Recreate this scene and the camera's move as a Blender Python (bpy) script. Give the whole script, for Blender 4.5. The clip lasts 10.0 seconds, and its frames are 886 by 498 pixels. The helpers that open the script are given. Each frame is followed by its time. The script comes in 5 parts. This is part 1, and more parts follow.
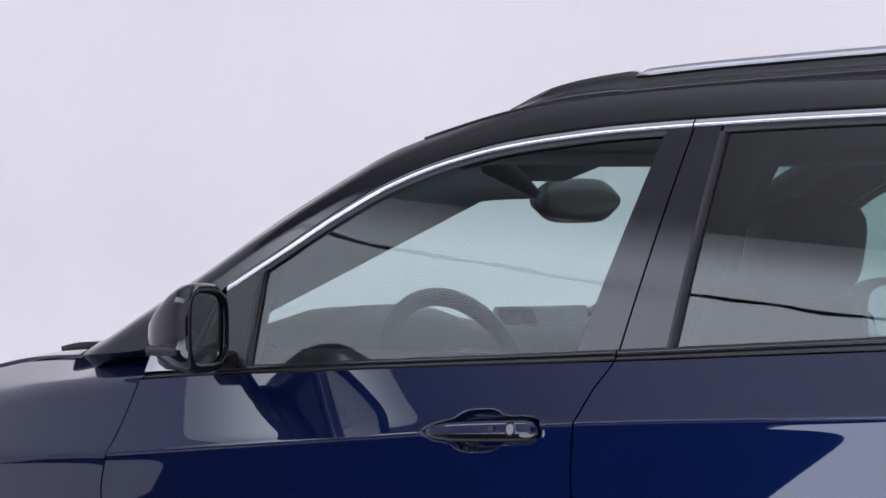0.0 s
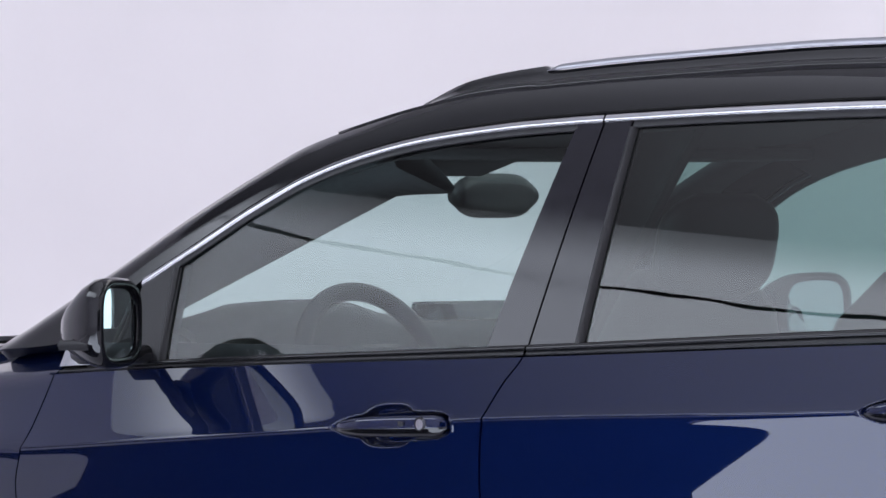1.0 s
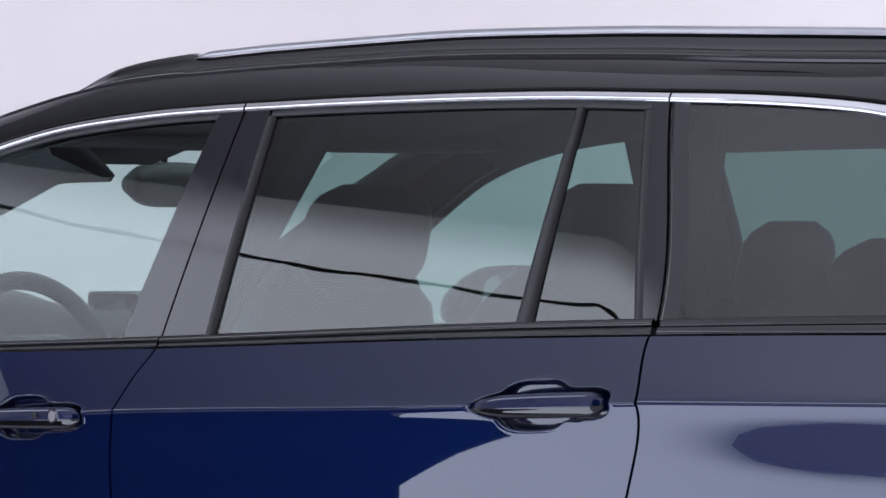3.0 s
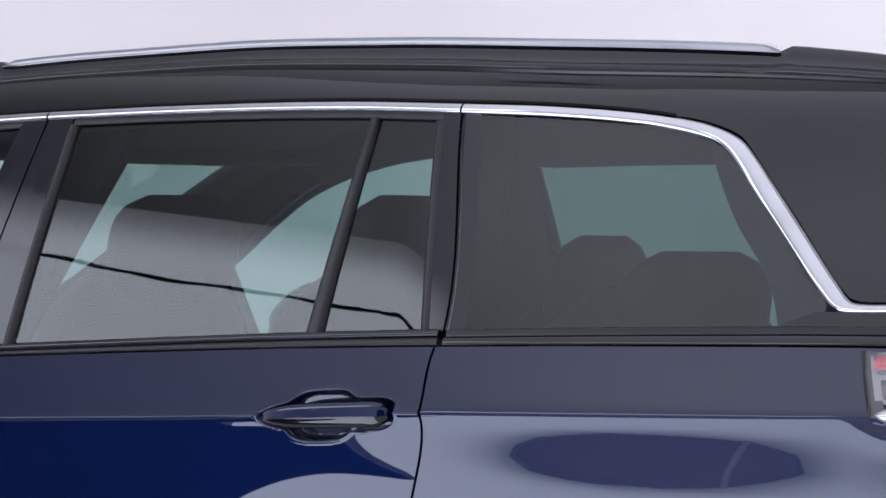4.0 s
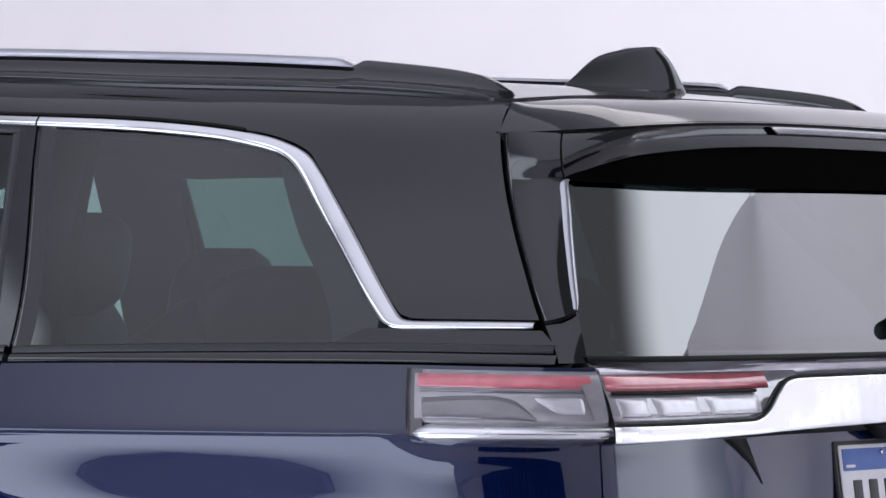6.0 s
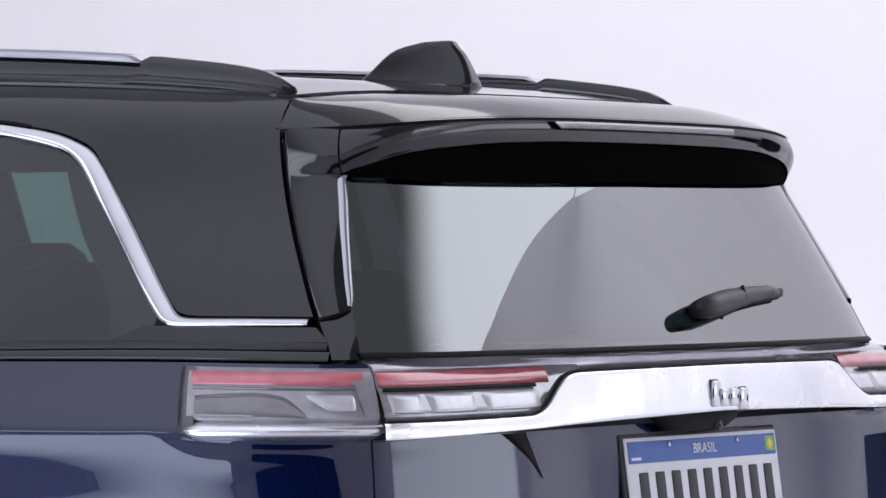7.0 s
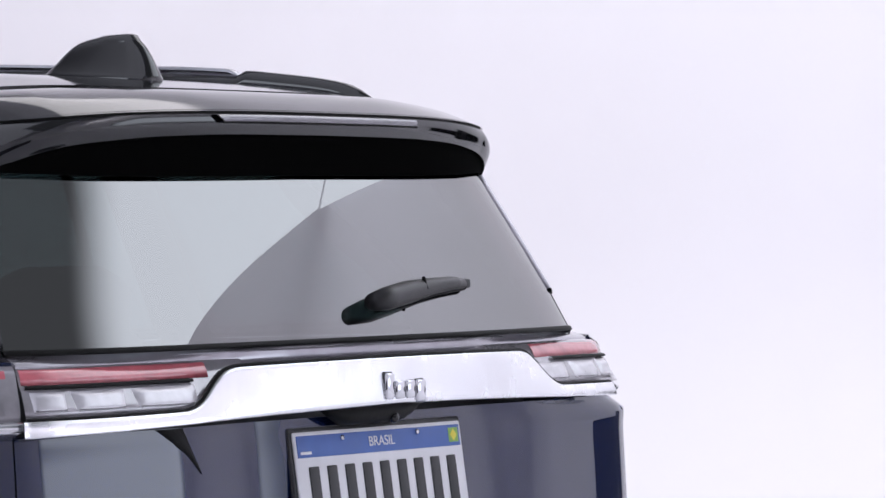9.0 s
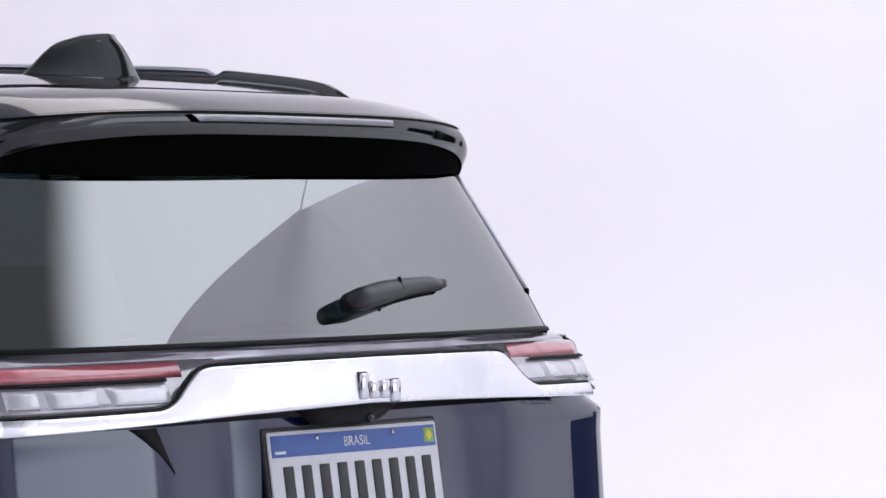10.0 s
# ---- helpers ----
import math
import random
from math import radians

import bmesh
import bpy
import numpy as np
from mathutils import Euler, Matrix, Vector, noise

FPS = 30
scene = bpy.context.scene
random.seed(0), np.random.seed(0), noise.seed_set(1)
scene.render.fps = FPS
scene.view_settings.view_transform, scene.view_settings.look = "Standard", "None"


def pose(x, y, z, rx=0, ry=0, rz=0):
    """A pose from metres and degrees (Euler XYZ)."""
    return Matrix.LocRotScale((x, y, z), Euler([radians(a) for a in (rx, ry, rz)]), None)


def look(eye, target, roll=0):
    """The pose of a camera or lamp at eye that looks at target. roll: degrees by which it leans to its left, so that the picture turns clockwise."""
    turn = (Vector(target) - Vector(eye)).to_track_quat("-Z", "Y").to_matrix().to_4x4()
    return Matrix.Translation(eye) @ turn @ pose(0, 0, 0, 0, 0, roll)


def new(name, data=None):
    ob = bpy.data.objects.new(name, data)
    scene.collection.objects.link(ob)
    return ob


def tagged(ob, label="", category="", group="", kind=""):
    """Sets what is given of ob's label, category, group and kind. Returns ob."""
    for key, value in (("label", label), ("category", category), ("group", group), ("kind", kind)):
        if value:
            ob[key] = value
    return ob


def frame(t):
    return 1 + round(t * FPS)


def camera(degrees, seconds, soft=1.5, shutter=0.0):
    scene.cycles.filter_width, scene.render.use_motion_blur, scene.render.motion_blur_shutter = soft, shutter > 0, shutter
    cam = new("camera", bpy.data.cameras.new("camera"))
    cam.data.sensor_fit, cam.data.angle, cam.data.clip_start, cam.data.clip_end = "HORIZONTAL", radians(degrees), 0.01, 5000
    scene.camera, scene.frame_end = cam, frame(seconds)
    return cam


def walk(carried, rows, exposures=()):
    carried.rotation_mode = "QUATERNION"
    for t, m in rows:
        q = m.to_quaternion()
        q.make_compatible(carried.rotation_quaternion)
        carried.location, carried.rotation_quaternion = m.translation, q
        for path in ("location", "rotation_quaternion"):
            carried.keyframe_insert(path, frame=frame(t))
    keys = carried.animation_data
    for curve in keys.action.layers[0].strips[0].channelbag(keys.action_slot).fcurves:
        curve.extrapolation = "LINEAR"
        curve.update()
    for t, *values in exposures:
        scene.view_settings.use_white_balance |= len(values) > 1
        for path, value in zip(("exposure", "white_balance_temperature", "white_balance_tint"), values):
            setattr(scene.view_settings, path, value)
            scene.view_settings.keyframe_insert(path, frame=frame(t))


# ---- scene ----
cam = camera(17.5, 10.0)
PATH = [
    (0, (3.308, -4.291, 1.26), (1.839, -2.935, 1.294), -0.2),
    (0.5, (3.319, -4.281, 1.263), (1.858, -2.916, 1.295), -0.2),
    (1, (3.351, -4.239, 1.261), (1.905, -2.857, 1.291), -0.1),
    (1.5, (3.385, -4.2, 1.259), (1.965, -2.793, 1.289), 0.0),
    (2, (3.436, -4.125, 1.267), (2.036, -2.697, 1.291), 0.1),
    (3.5, (3.594, -3.899, 1.255), (2.252, -2.416, 1.286), 0.6),
    (4, (3.645, -3.856, 1.247), (2.335, -2.345, 1.287), 0.8),
    (4.5, (3.695, -3.805, 1.248), (2.415, -2.269, 1.291), 0.8),
    (5, (3.759, -3.726, 1.258), (2.499, -2.173, 1.3), 0.8),
    (5.5, (3.818, -3.674, 1.261), (2.586, -2.099, 1.307), 0.8),
    (7, (4.016, -3.53, 1.283), (2.862, -1.897, 1.318), 0.4),
    (7.5, (4.092, -3.471, 1.288), (2.964, -1.82, 1.321), -0.0),
    (8, (4.166, -3.414, 1.288), (3.06, -1.748, 1.321), -0.4),
    (8.5, (4.203, -3.381, 1.293), (3.112, -1.706, 1.32), -0.4),
    (9, (4.229, -3.356, 1.286), (3.151, -1.672, 1.315), -0.4),
    (9.5, (4.243, -3.351, 1.285), (3.168, -1.665, 1.315), -0.3),
    (10, (4.248, -3.345, 1.286), (3.175, -1.657, 1.315), -0.3),
]
walk(cam, [(t, look(eye, target, roll)) for t, eye, target, roll in PATH])

# ---- light: a white studio cove, lit by soft boxes ----
scene.view_settings.exposure = 0.0
world = bpy.data.worlds.new("studio_air")
world.use_nodes = True
world.node_tree.nodes["Background"].inputs[0].default_value = (0.95, 0.93, 1.0, 1)
world.node_tree.nodes["Background"].inputs[1].default_value = 0.05
scene.world = world


def area(name, eye, target, sx, sy, watts, colour=(1.0, 0.97, 0.99)):
    lamp = bpy.data.lights.new(name, "AREA")
    lamp.shape, lamp.size, lamp.size_y, lamp.energy, lamp.color = "RECTANGLE", sx, sy, watts, colour
    ob = new(name, lamp)
    ob.matrix_world = look(eye, target)
    return ob


# unseen lamps, added to brighten the cove walls and the car's reflections
area("overhead_silk", (-0.6, 5.75, 6.85), (-0.6, 5.75, 0.0), 6.0, 3.6, 95)
area("backdrop_light", (-4.5, 3.2, 6.3), (-5.0, 9.5, 2.0), 14, 0.8, 310)
area("tail_light_bank", (10.3, 3.0, 6.3), (9.3, 9.4, 3.4), 3.0, 2.0, 280, (0.95, 0.93, 1.0))
area("corner_light_bank", (7.0, -4.0, 6.4), (11.5, -7.0, 1.5), 6, 1.0, 160)

# ---- materials ----


def material(name, colour, rough=0.5, metal=0.0, coat=0.0, coat_ior=1.5, vary=0.0, scale=8.0, bump=0.0, bump_scale=200.0, spec=0.5):
    m = bpy.data.materials.new(name)
    m.use_nodes = True
    nt = m.node_tree
    b = nt.nodes["Principled BSDF"]
    b.inputs["Base Color"].default_value = (*colour, 1)
    b.inputs["Roughness"].default_value = rough
    b.inputs["Metallic"].default_value = metal
    b.inputs["Coat Weight"].default_value = coat
    b.inputs["Coat Roughness"].default_value = 0.015
    b.inputs["Coat IOR"].default_value = coat_ior
    b.inputs["Specular IOR Level"].default_value = spec
    co = nt.nodes.new("ShaderNodeTexCoord")
    if vary:
        n = nt.nodes.new("ShaderNodeTexNoise")
        n.inputs["Scale"].default_value, n.inputs["Detail"].default_value = scale, 6
        r = nt.nodes.new("ShaderNodeValToRGB")
        lo, hi = r.color_ramp.elements
        lo.color = (*[c * (1 - vary) for c in colour], 1)
        hi.color = (*[min(1, c * (1 + vary)) for c in colour], 1)
        lo.position, hi.position = 0.3, 0.7
        nt.links.new(co.outputs["Object"], n.inputs["Vector"])
        nt.links.new(n.outputs["Fac"], r.inputs["Fac"])
        nt.links.new(r.outputs["Color"], b.inputs["Base Color"])
        q = nt.nodes.new("ShaderNodeMath")
        q.operation = "MULTIPLY_ADD"
        q.inputs[1].default_value, q.inputs[2].default_value = 0.12, max(0.0, rough - 0.06)
        nt.links.new(n.outputs["Fac"], q.inputs[0])
        nt.links.new(q.outputs[0], b.inputs["Roughness"])
    if bump:
        n2 = nt.nodes.new("ShaderNodeTexNoise")
        n2.inputs["Scale"].default_value, n2.inputs["Detail"].default_value = bump_scale, 4
        bp = nt.nodes.new("ShaderNodeBump")
        bp.inputs["Strength"].default_value, bp.inputs["Distance"].default_value = bump, 0.002
        nt.links.new(co.outputs["Object"], n2.inputs["Vector"])
        nt.links.new(n2.outputs["Fac"], bp.inputs["Height"])
        nt.links.new(bp.outputs["Normal"], b.inputs["Normal"])
    return m


def glass_material(name, tint, f0=0.08):
    m = bpy.data.materials.new(name)
    m.use_nodes = True
    nt = m.node_tree
    nt.nodes.remove(nt.nodes["Principled BSDF"])
    out = nt.nodes["Material Output"]
    clear, gloss, mix, facing, power, grow = (nt.nodes.new("ShaderNode" + k) for k in ("BsdfTransparent", "BsdfGlossy", "MixShader", "LayerWeight", "Math", "Math"))
    clear.inputs[0].default_value = (*tint, 1)
    gloss.inputs["Roughness"].default_value = 0.01
    facing.inputs["Blend"].default_value = 0.5
    power.operation, power.inputs[1].default_value = "POWER", 5.0
    grow.operation, grow.inputs[1].default_value, grow.inputs[2].default_value = "MULTIPLY_ADD", 1 - f0, f0
    nt.links.new(facing.outputs["Facing"], power.inputs[0])
    nt.links.new(power.outputs[0], grow.inputs[0])
    nt.links.new(grow.outputs[0], mix.inputs[0])
    nt.links.new(clear.outputs[0], mix.inputs[1])
    nt.links.new(gloss.outputs[0], mix.inputs[2])
    nt.links.new(mix.outputs[0], out.inputs[0])
    return m


PAINT = material("navy_pearl_paint", (0.0018, 0.0070, 0.042), 0.42, 0.45, 1.0, 1.62, vary=0.06, scale=900, spec=0.0)
PILLAR_BLACK = material("pillar_film", (0.010, 0.009, 0.014), 0.09, 0.0, 0.0, vary=0.15, scale=30, spec=0.5)
GLOSS_BLACK = material("gloss_black_trim", (0.006, 0.006, 0.008), 0.06, 0.0, 0.0, vary=0.15, scale=30, spec=0.66)
SATIN_BLACK = material("satin_black_plastic", (0.012, 0.012, 0.014), 0.38, vary=0.2, scale=40, bump=0.15, bump_scale=900)
RUBBER = material("black_rubber", (0.006, 0.006, 0.006), 0.6, vary=0.3, scale=60, bump=0.2, spec=0.16)
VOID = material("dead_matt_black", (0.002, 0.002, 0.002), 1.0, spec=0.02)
CHROME = material("bright_chrome", (0.66, 0.66, 0.69), 0.12, 1.0, vary=0.05, scale=20)
SATIN_CHROME = material("satin_silver", (0.84, 0.84, 0.86), 0.26, 1.0, vary=0.05, scale=20)
FRONT_GLASS = glass_material("clear_green_glass", (0.76, 0.88, 0.85), 0.05)
DARK_GLASS = glass_material("privacy_glass", (0.265, 0.400, 0.370), 0.092)
REAR_GLASS = glass_material("rear_privacy_glass", (0.05, 0.06, 0.065), 0.29)
SEAT = material("black_leather", (0.018, 0.018, 0.02), 0.45, vary=0.25, scale=12, bump=0.3, bump_scale=300)
HEADLINER = material("grey_headliner_fabric", (0.05, 0.05, 0.055), 0.9, vary=0.15, scale=60, bump=0.3)
DASH = material("soft_dashboard_plastic", (0.03, 0.03, 0.033), 0.55, vary=0.2, scale=25, bump=0.3, bump_scale=500)
MIRROR = material("mirror_silver", (0.85, 0.88, 0.9), 0.01, 1.0)
RED_LENS = material("red_lamp_lens", (0.62, 0.15, 0.18), 0.16, 0.0, 1.0, vary=0.15, scale=40)
# the navy ledge's pale grazing reflection, put into its colour
SHELF_SHEEN = material("ledge_sheen", (0.36, 0.34, 0.38), 0.22, 0.5, 1.0, vary=0.15, scale=18)
CLEAR_LENS = material("frosted_lamp_lens", (0.34, 0.325, 0.35), 0.16, 0.25, 1.0, vary=0.2, scale=25)
RAIL_SILVER = material("rail_silver", (0.50, 0.50, 0.54), 0.32, 1.0, vary=0.05, scale=20)
LAMP_WHITE = material("pearl_lamp_reflector", (0.60, 0.585, 0.62), 0.3, 0.25, 1.0, vary=0.12, scale=45)
DARK_LENS = material("smoked_lamp_lens", (0.17, 0.16, 0.175), 0.08, 0.3, 1.0, vary=0.2, scale=20)
SMOKE = material("dark_smoked_lens", (0.05, 0.046, 0.055), 0.1, 0.2, 1.0, vary=0.2, scale=20)
BRAKE_LENS = material("clear_brake_lens", (0.16, 0.15, 0.17), 0.2, 0.3, 1.0, vary=0.1, scale=40)
PLATE_WHITE = material("plate_white", (0.78, 0.78, 0.80), 0.4, vary=0.04, scale=30)
PLATE_BLUE = material("plate_blue", (0.045, 0.12, 0.40), 0.4, vary=0.06, scale=30)
PLATE_INK = material("plate_ink", (0.02, 0.02, 0.022), 0.5, vary=0.1, scale=60)
FLAG_GREEN = material("plate_flag_green", (0.25, 0.45, 0.08), 0.4)
FLAG_YELLOW = material("plate_flag_yellow", (0.75, 0.65, 0.05), 0.4)
COVE = material("white_cove_paint", (0.80, 0.785, 0.82), 0.75, vary=0.02, scale=0.7)
FLOOR = material("white_studio_floor", (0.74, 0.73, 0.76), 0.5, vary=0.03, scale=1.2)
CLOTH = material("black_floor_cloth", (0.005, 0.005, 0.006), 1.0, vary=0.3, scale=5, spec=0.0)
CEIL = material("grey_ceiling", (0.55, 0.55, 0.57), 0.9, vary=0.06, scale=1.0)
TYRE = material("tyre_rubber", (0.015, 0.015, 0.015), 0.75, vary=0.2, scale=30)
ALLOY = material("alloy_rim", (0.45, 0.45, 0.47), 0.25, 1.0, vary=0.05, scale=20)

# ---- mesh helpers ----


def part(name, bm, mat, parent, label="", smooth=True, thick=0.0):
    mesh = bpy.data.meshes.new(name)
    for f in bm.faces:
        f.smooth = smooth
    for e in bm.edges:
        if len(e.link_faces) == 1:
            e.smooth = False
    bm.to_mesh(mesh)
    bm.free()
    mesh.materials.append(mat)
    ob = new(name, mesh)
    ob.parent = parent
    if thick:
        mod = ob.modifiers.new("thickness", "SOLIDIFY")
        mod.thickness, mod.offset, mod.use_rim = thick, -1.0, True
    if label:
        tagged(ob, label)
    return ob


def loft(rows, flip=False, close_u=False, close_v=False, caps=False):
    """A skin through rows of points; close_u joins each row's ends, caps fill the first and the last row."""
    bm = bmesh.new()
    vs = [[bm.verts.new(p) for p in row] for row in rows]
    n = len(rows[0])
    for i in range(len(rows) - (0 if close_v else 1)):
        a, b = vs[i], vs[(i + 1) % len(rows)]
        for j in range(n - (0 if close_u else 1)):
            q = [a[j], a[(j + 1) % n], b[(j + 1) % n], b[j]]
            bm.faces.new(q[::-1] if flip else q)
    if caps:
        for row, back in ((vs[0], not flip), (vs[-1], flip)):
            bm.faces.new(row[::-1] if back else row)
    return bm


def spline(x, pts):
    """Smooth interpolation through (x, value) pairs, held flat past the ends."""
    xs, ys = [p[0] for p in pts], [p[1] for p in pts]
    if x <= xs[0]:
        return ys[0]
    if x >= xs[-1]:
        return ys[-1]
    i = max(k for k in range(len(xs) - 1) if xs[k] <= x)

    def slope(k):
        if k == 0 or k == len(xs) - 1:
            j = 0 if k == 0 else len(xs) - 2
            return (ys[j + 1] - ys[j]) / (xs[j + 1] - xs[j])
        d0, d1 = (ys[k] - ys[k - 1]) / (xs[k] - xs[k - 1]), (ys[k + 1] - ys[k]) / (xs[k + 1] - xs[k])
        return 0 if d0 * d1 <= 0 else 2 * d0 * d1 / (d0 + d1)
    h = xs[i + 1] - xs[i]
    t = (x - xs[i]) / h
    return (ys[i] * (1 + 2 * t) * (1 - t) ** 2 + slope(i) * h * t * (1 - t) ** 2
            + ys[i + 1] * t * t * (3 - 2 * t) + slope(i + 1) * h * t * t * (t - 1))


def lerp(a, b, t):
    return a + (b - a) * t


def steps(a, b, n):
    return [a + (b - a) * i / n for i in range(n + 1)]


def box(x0, x1, y0, y1, z0, z1, bevel=0.0, seg=2):
    bm = bmesh.new()
    bmesh.ops.create_cube(bm, size=1, matrix=Matrix.Translation(((x0 + x1) / 2, (y0 + y1) / 2, (z0 + z1) / 2)) @ Matrix.Diagonal((x1 - x0, y1 - y0, z1 - z0, 1)))
    if bevel:
        bmesh.ops.bevel(bm, geom=bm.edges[:], offset=bevel, segments=seg, affect="EDGES", profile=0.5)
    return bm


def turned(bm, m):
    bm.transform(m)
    return bm


def tube(points, r, n=8, flat=1.0):
    """A round rod along points; flat squeezes it in height."""
    rows = []
    for i, p in enumerate(points):
        p = Vector(p)
        a, b = Vector(points[max(0, i - 1)]), Vector(points[min(len(points) - 1, i + 1)])
        d = (b - a).normalized()
        side = d.cross(Vector((0, 0, 1)))
        side = side.normalized() if side.length > 1e-4 else Vector((1, 0, 0))
        up = side.cross(d)
        rr = r(i / (len(points) - 1)) if callable(r) else r
        rows.append([p + side * rr * math.cos(2 * math.pi * k / n) + up * rr * flat * math.sin(2 * math.pi * k / n) for k in range(n)])
    return loft(rows, close_u=True, caps=True)


# ---- the studio ----


def slab(outline, z0, z1):
    """A flat plate with the given outline, wound anticlockwise."""
    bm = bmesh.new()
    low = [bm.verts.new((x, y, z0)) for x, y in outline]
    high = [bm.verts.new((x, y, z1)) for x, y in outline]
    bm.faces.new(high)
    bm.faces.new(low[::-1])
    for i in range(len(outline)):
        k = (i + 1) % len(outline)
        bm.faces.new((low[i], low[k], high[k], high[i]))
    bmesh.ops.recalc_face_normals(bm, faces=bm.faces[:])
    return bm


def cove_room():
    x0, x1, y0, y1, top, r = -12.0, 12.0, -10.5, 9.5, 9.2, 1.6
    n = 10
    rim = []
    cr = 2.5
    for cx, cy, a0 in ((x1 - cr, y1 - cr, 0), (x0 + cr, y1 - cr, 90), (x0 + cr, y0 + cr, 180), (x1 - cr, y0 + cr, 270)):
        rim += [(cx, cy, a) for a in (radians(a0 + 90 * i / 8) for i in range(9))]
    rows = []
    for k in range(n + 1):
        a = math.pi / 2 * k / n
        rows.append([(cx + (cr - r + r * math.sin(a)) * math.cos(t), cy + (cr - r + r * math.sin(a)) * math.sin(t), r - r * math.cos(a)) for cx, cy, t in rim])
    rows.append([(cx + cr * math.cos(t), cy + cr * math.sin(t), top) for cx, cy, t in rim])
    wall = part("wall_cove", loft(rows, close_u=True), COVE, None, thick=0.1)
    tagged(wall, "seamless white painted studio cove wall", "wall", kind="structure")
    bm = bmesh.new()
    bm.faces.new([bm.verts.new((cx + (cr - r) * math.cos(t), cy + (cr - r) * math.sin(t), 0.0)) for cx, cy, t in rim])
    fl = part("floor", bm, FLOOR, None, smooth=False, thick=0.1)
    tagged(fl, "smooth white painted studio floor", "floor", kind="structure")
    bm = box(x0 - 0.2, x1 + 0.2, y0 - 0.2, y1 + 0.2, top, top + 0.15)
    tagged(part("ceiling", bm, CEIL, None, smooth=False), "plain pale grey studio ceiling", "ceiling", kind="structure")


cove_room()


def glow_material(name, strength, edge):
    """A diffuser cloth lit from behind: brightest in the middle, softer towards its rim."""
    m = bpy.data.materials.new(name)
    m.use_nodes = True
    nt = m.node_tree
    nt.nodes.remove(nt.nodes["Principled BSDF"])
    em, co, sep = nt.nodes.new("ShaderNodeEmission"), nt.nodes.new("ShaderNodeTexCoord"), nt.nodes.new("ShaderNodeSeparateXYZ")
    nt.links.new(co.outputs["Generated"], sep.inputs[0])
    last = None
    for axis in (0, 1):
        r = nt.nodes.new("ShaderNodeValToRGB")
        e = r.color_ramp.elements
        e[0].position, e[1].position = 0.0, edge[axis]
        e[0].color, e[1].color = (0.30, 0.30, 0.30, 1), (1, 1, 1, 1)
        a, b = e.new(1 - edge[axis]), e.new(1.0)
        a.color, b.color = (1, 1, 1, 1), (0.30, 0.30, 0.30, 1)
        r.color_ramp.interpolation = "EASE"
        nt.links.new(sep.outputs[axis], r.inputs[0])
        if last is None:
            last = r.outputs[0]
        else:
            k = nt.nodes.new("ShaderNodeMath")
            k.operation = "MULTIPLY"
            nt.links.new(last, k.inputs[0])
            nt.links.new(r.outputs[0], k.inputs[1])
            last = k.outputs[0]
    k = nt.nodes.new("ShaderNodeMath")
    k.operation = "MULTIPLY"
    k.inputs[1].default_value = strength
    nt.links.new(last, k.inputs[0])
    nt.links.new(k.outputs[0], em.inputs["Strength"])
    em.inputs["Color"].default_value = (0.86, 0.92, 1.06, 1)
    nt.links.new(em.outputs[0], nt.nodes["Material Output"].inputs[0])
    return m


def softbox(eye, target, w, h, strength, edge, label, roll=0.0):
    m = look(eye, target) @ Matrix.Rotation(radians(roll), 4, "Z")
    box_ob = new("softbox")
    tagged(box_ob, label, "studio light")

    bm = loft([[Vector((w * (u - 0.5), h * (v - 0.5), 0.0)) for u in steps(0, 1, 4)] for v in steps(0, 1, 4)])
    d = part("diffuser", bm, glow_material("softbox_cloth", strength, edge), box_ob, "glowing white diffuser cloth", smooth=False)
    d.matrix_world = m
    part("back_shell", loft([[m @ Vector((w * k * sx / 2, h * k * sy / 2, z)) for sx, sy in ((-1, -1), (1, -1), (1, 1), (-1, 1))] for k, z in ((1.002, 0.002), (1.002, 0.02), (0.9, 0.3), (0.3, 0.5))], close_u=True, caps=False), COVE, box_ob, "white fabric shell", smooth=False, thick=0.01)
    for sx in (-1, 1):
        foot = m @ Vector((w * 0.45 * sx, 0, 0.35))
        part("light_stand", tube([(foot.x, foot.y, 0.0), (foot.x, foot.y, foot.z)], 0.03, 10), COVE, box_ob, "white steel stand")
    return box_ob


softbox((-4.63, -6.15, 5.16), (0.17, -0.35, 2.46), 8.5, 2.0, 3.1, (0.10, 0.20), "long white softbox lighting the car's flank", 11.0)
# unseen panel, added so the tailgate's paint reflects brighter
softbox((10.3, 6.2, 1.7), (1.95, -0.5, 1.06), 5.0, 2.6, 3.1, (0.10, 0.30), "upright white softbox added out of view to brighten the tailgate")


def silk_material(name, strength, y0, y1, colour=(0.98, 0.95, 1.0), axis=1):
    """Emission for added lit sheets; it fades along one axis to grade reflections."""
    m = bpy.data.materials.new(name)
    m.use_nodes = True
    nt = m.node_tree
    nt.nodes.remove(nt.nodes["Principled BSDF"])
    em, co, sep, ramp = (nt.nodes.new("ShaderNode" + k) for k in ("Emission", "TexCoord", "SeparateXYZ", "MapRange"))
    ramp.interpolation_type = "SMOOTHSTEP"
    for k, v in zip(("From Min", "From Max", "To Min", "To Max"), (y0, y1, strength * 0.08, strength)):
        ramp.inputs[k].default_value = v
    em.inputs["Color"].default_value = (*colour, 1)
    nt.links.new(co.outputs["Object"], sep.inputs[0])
    nt.links.new(sep.outputs[axis], ramp.inputs["Value"])
    nt.links.new(ramp.outputs[0], em.inputs["Strength"])
    nt.links.new(em.outputs[0], nt.nodes["Material Output"].inputs[0])
    return m


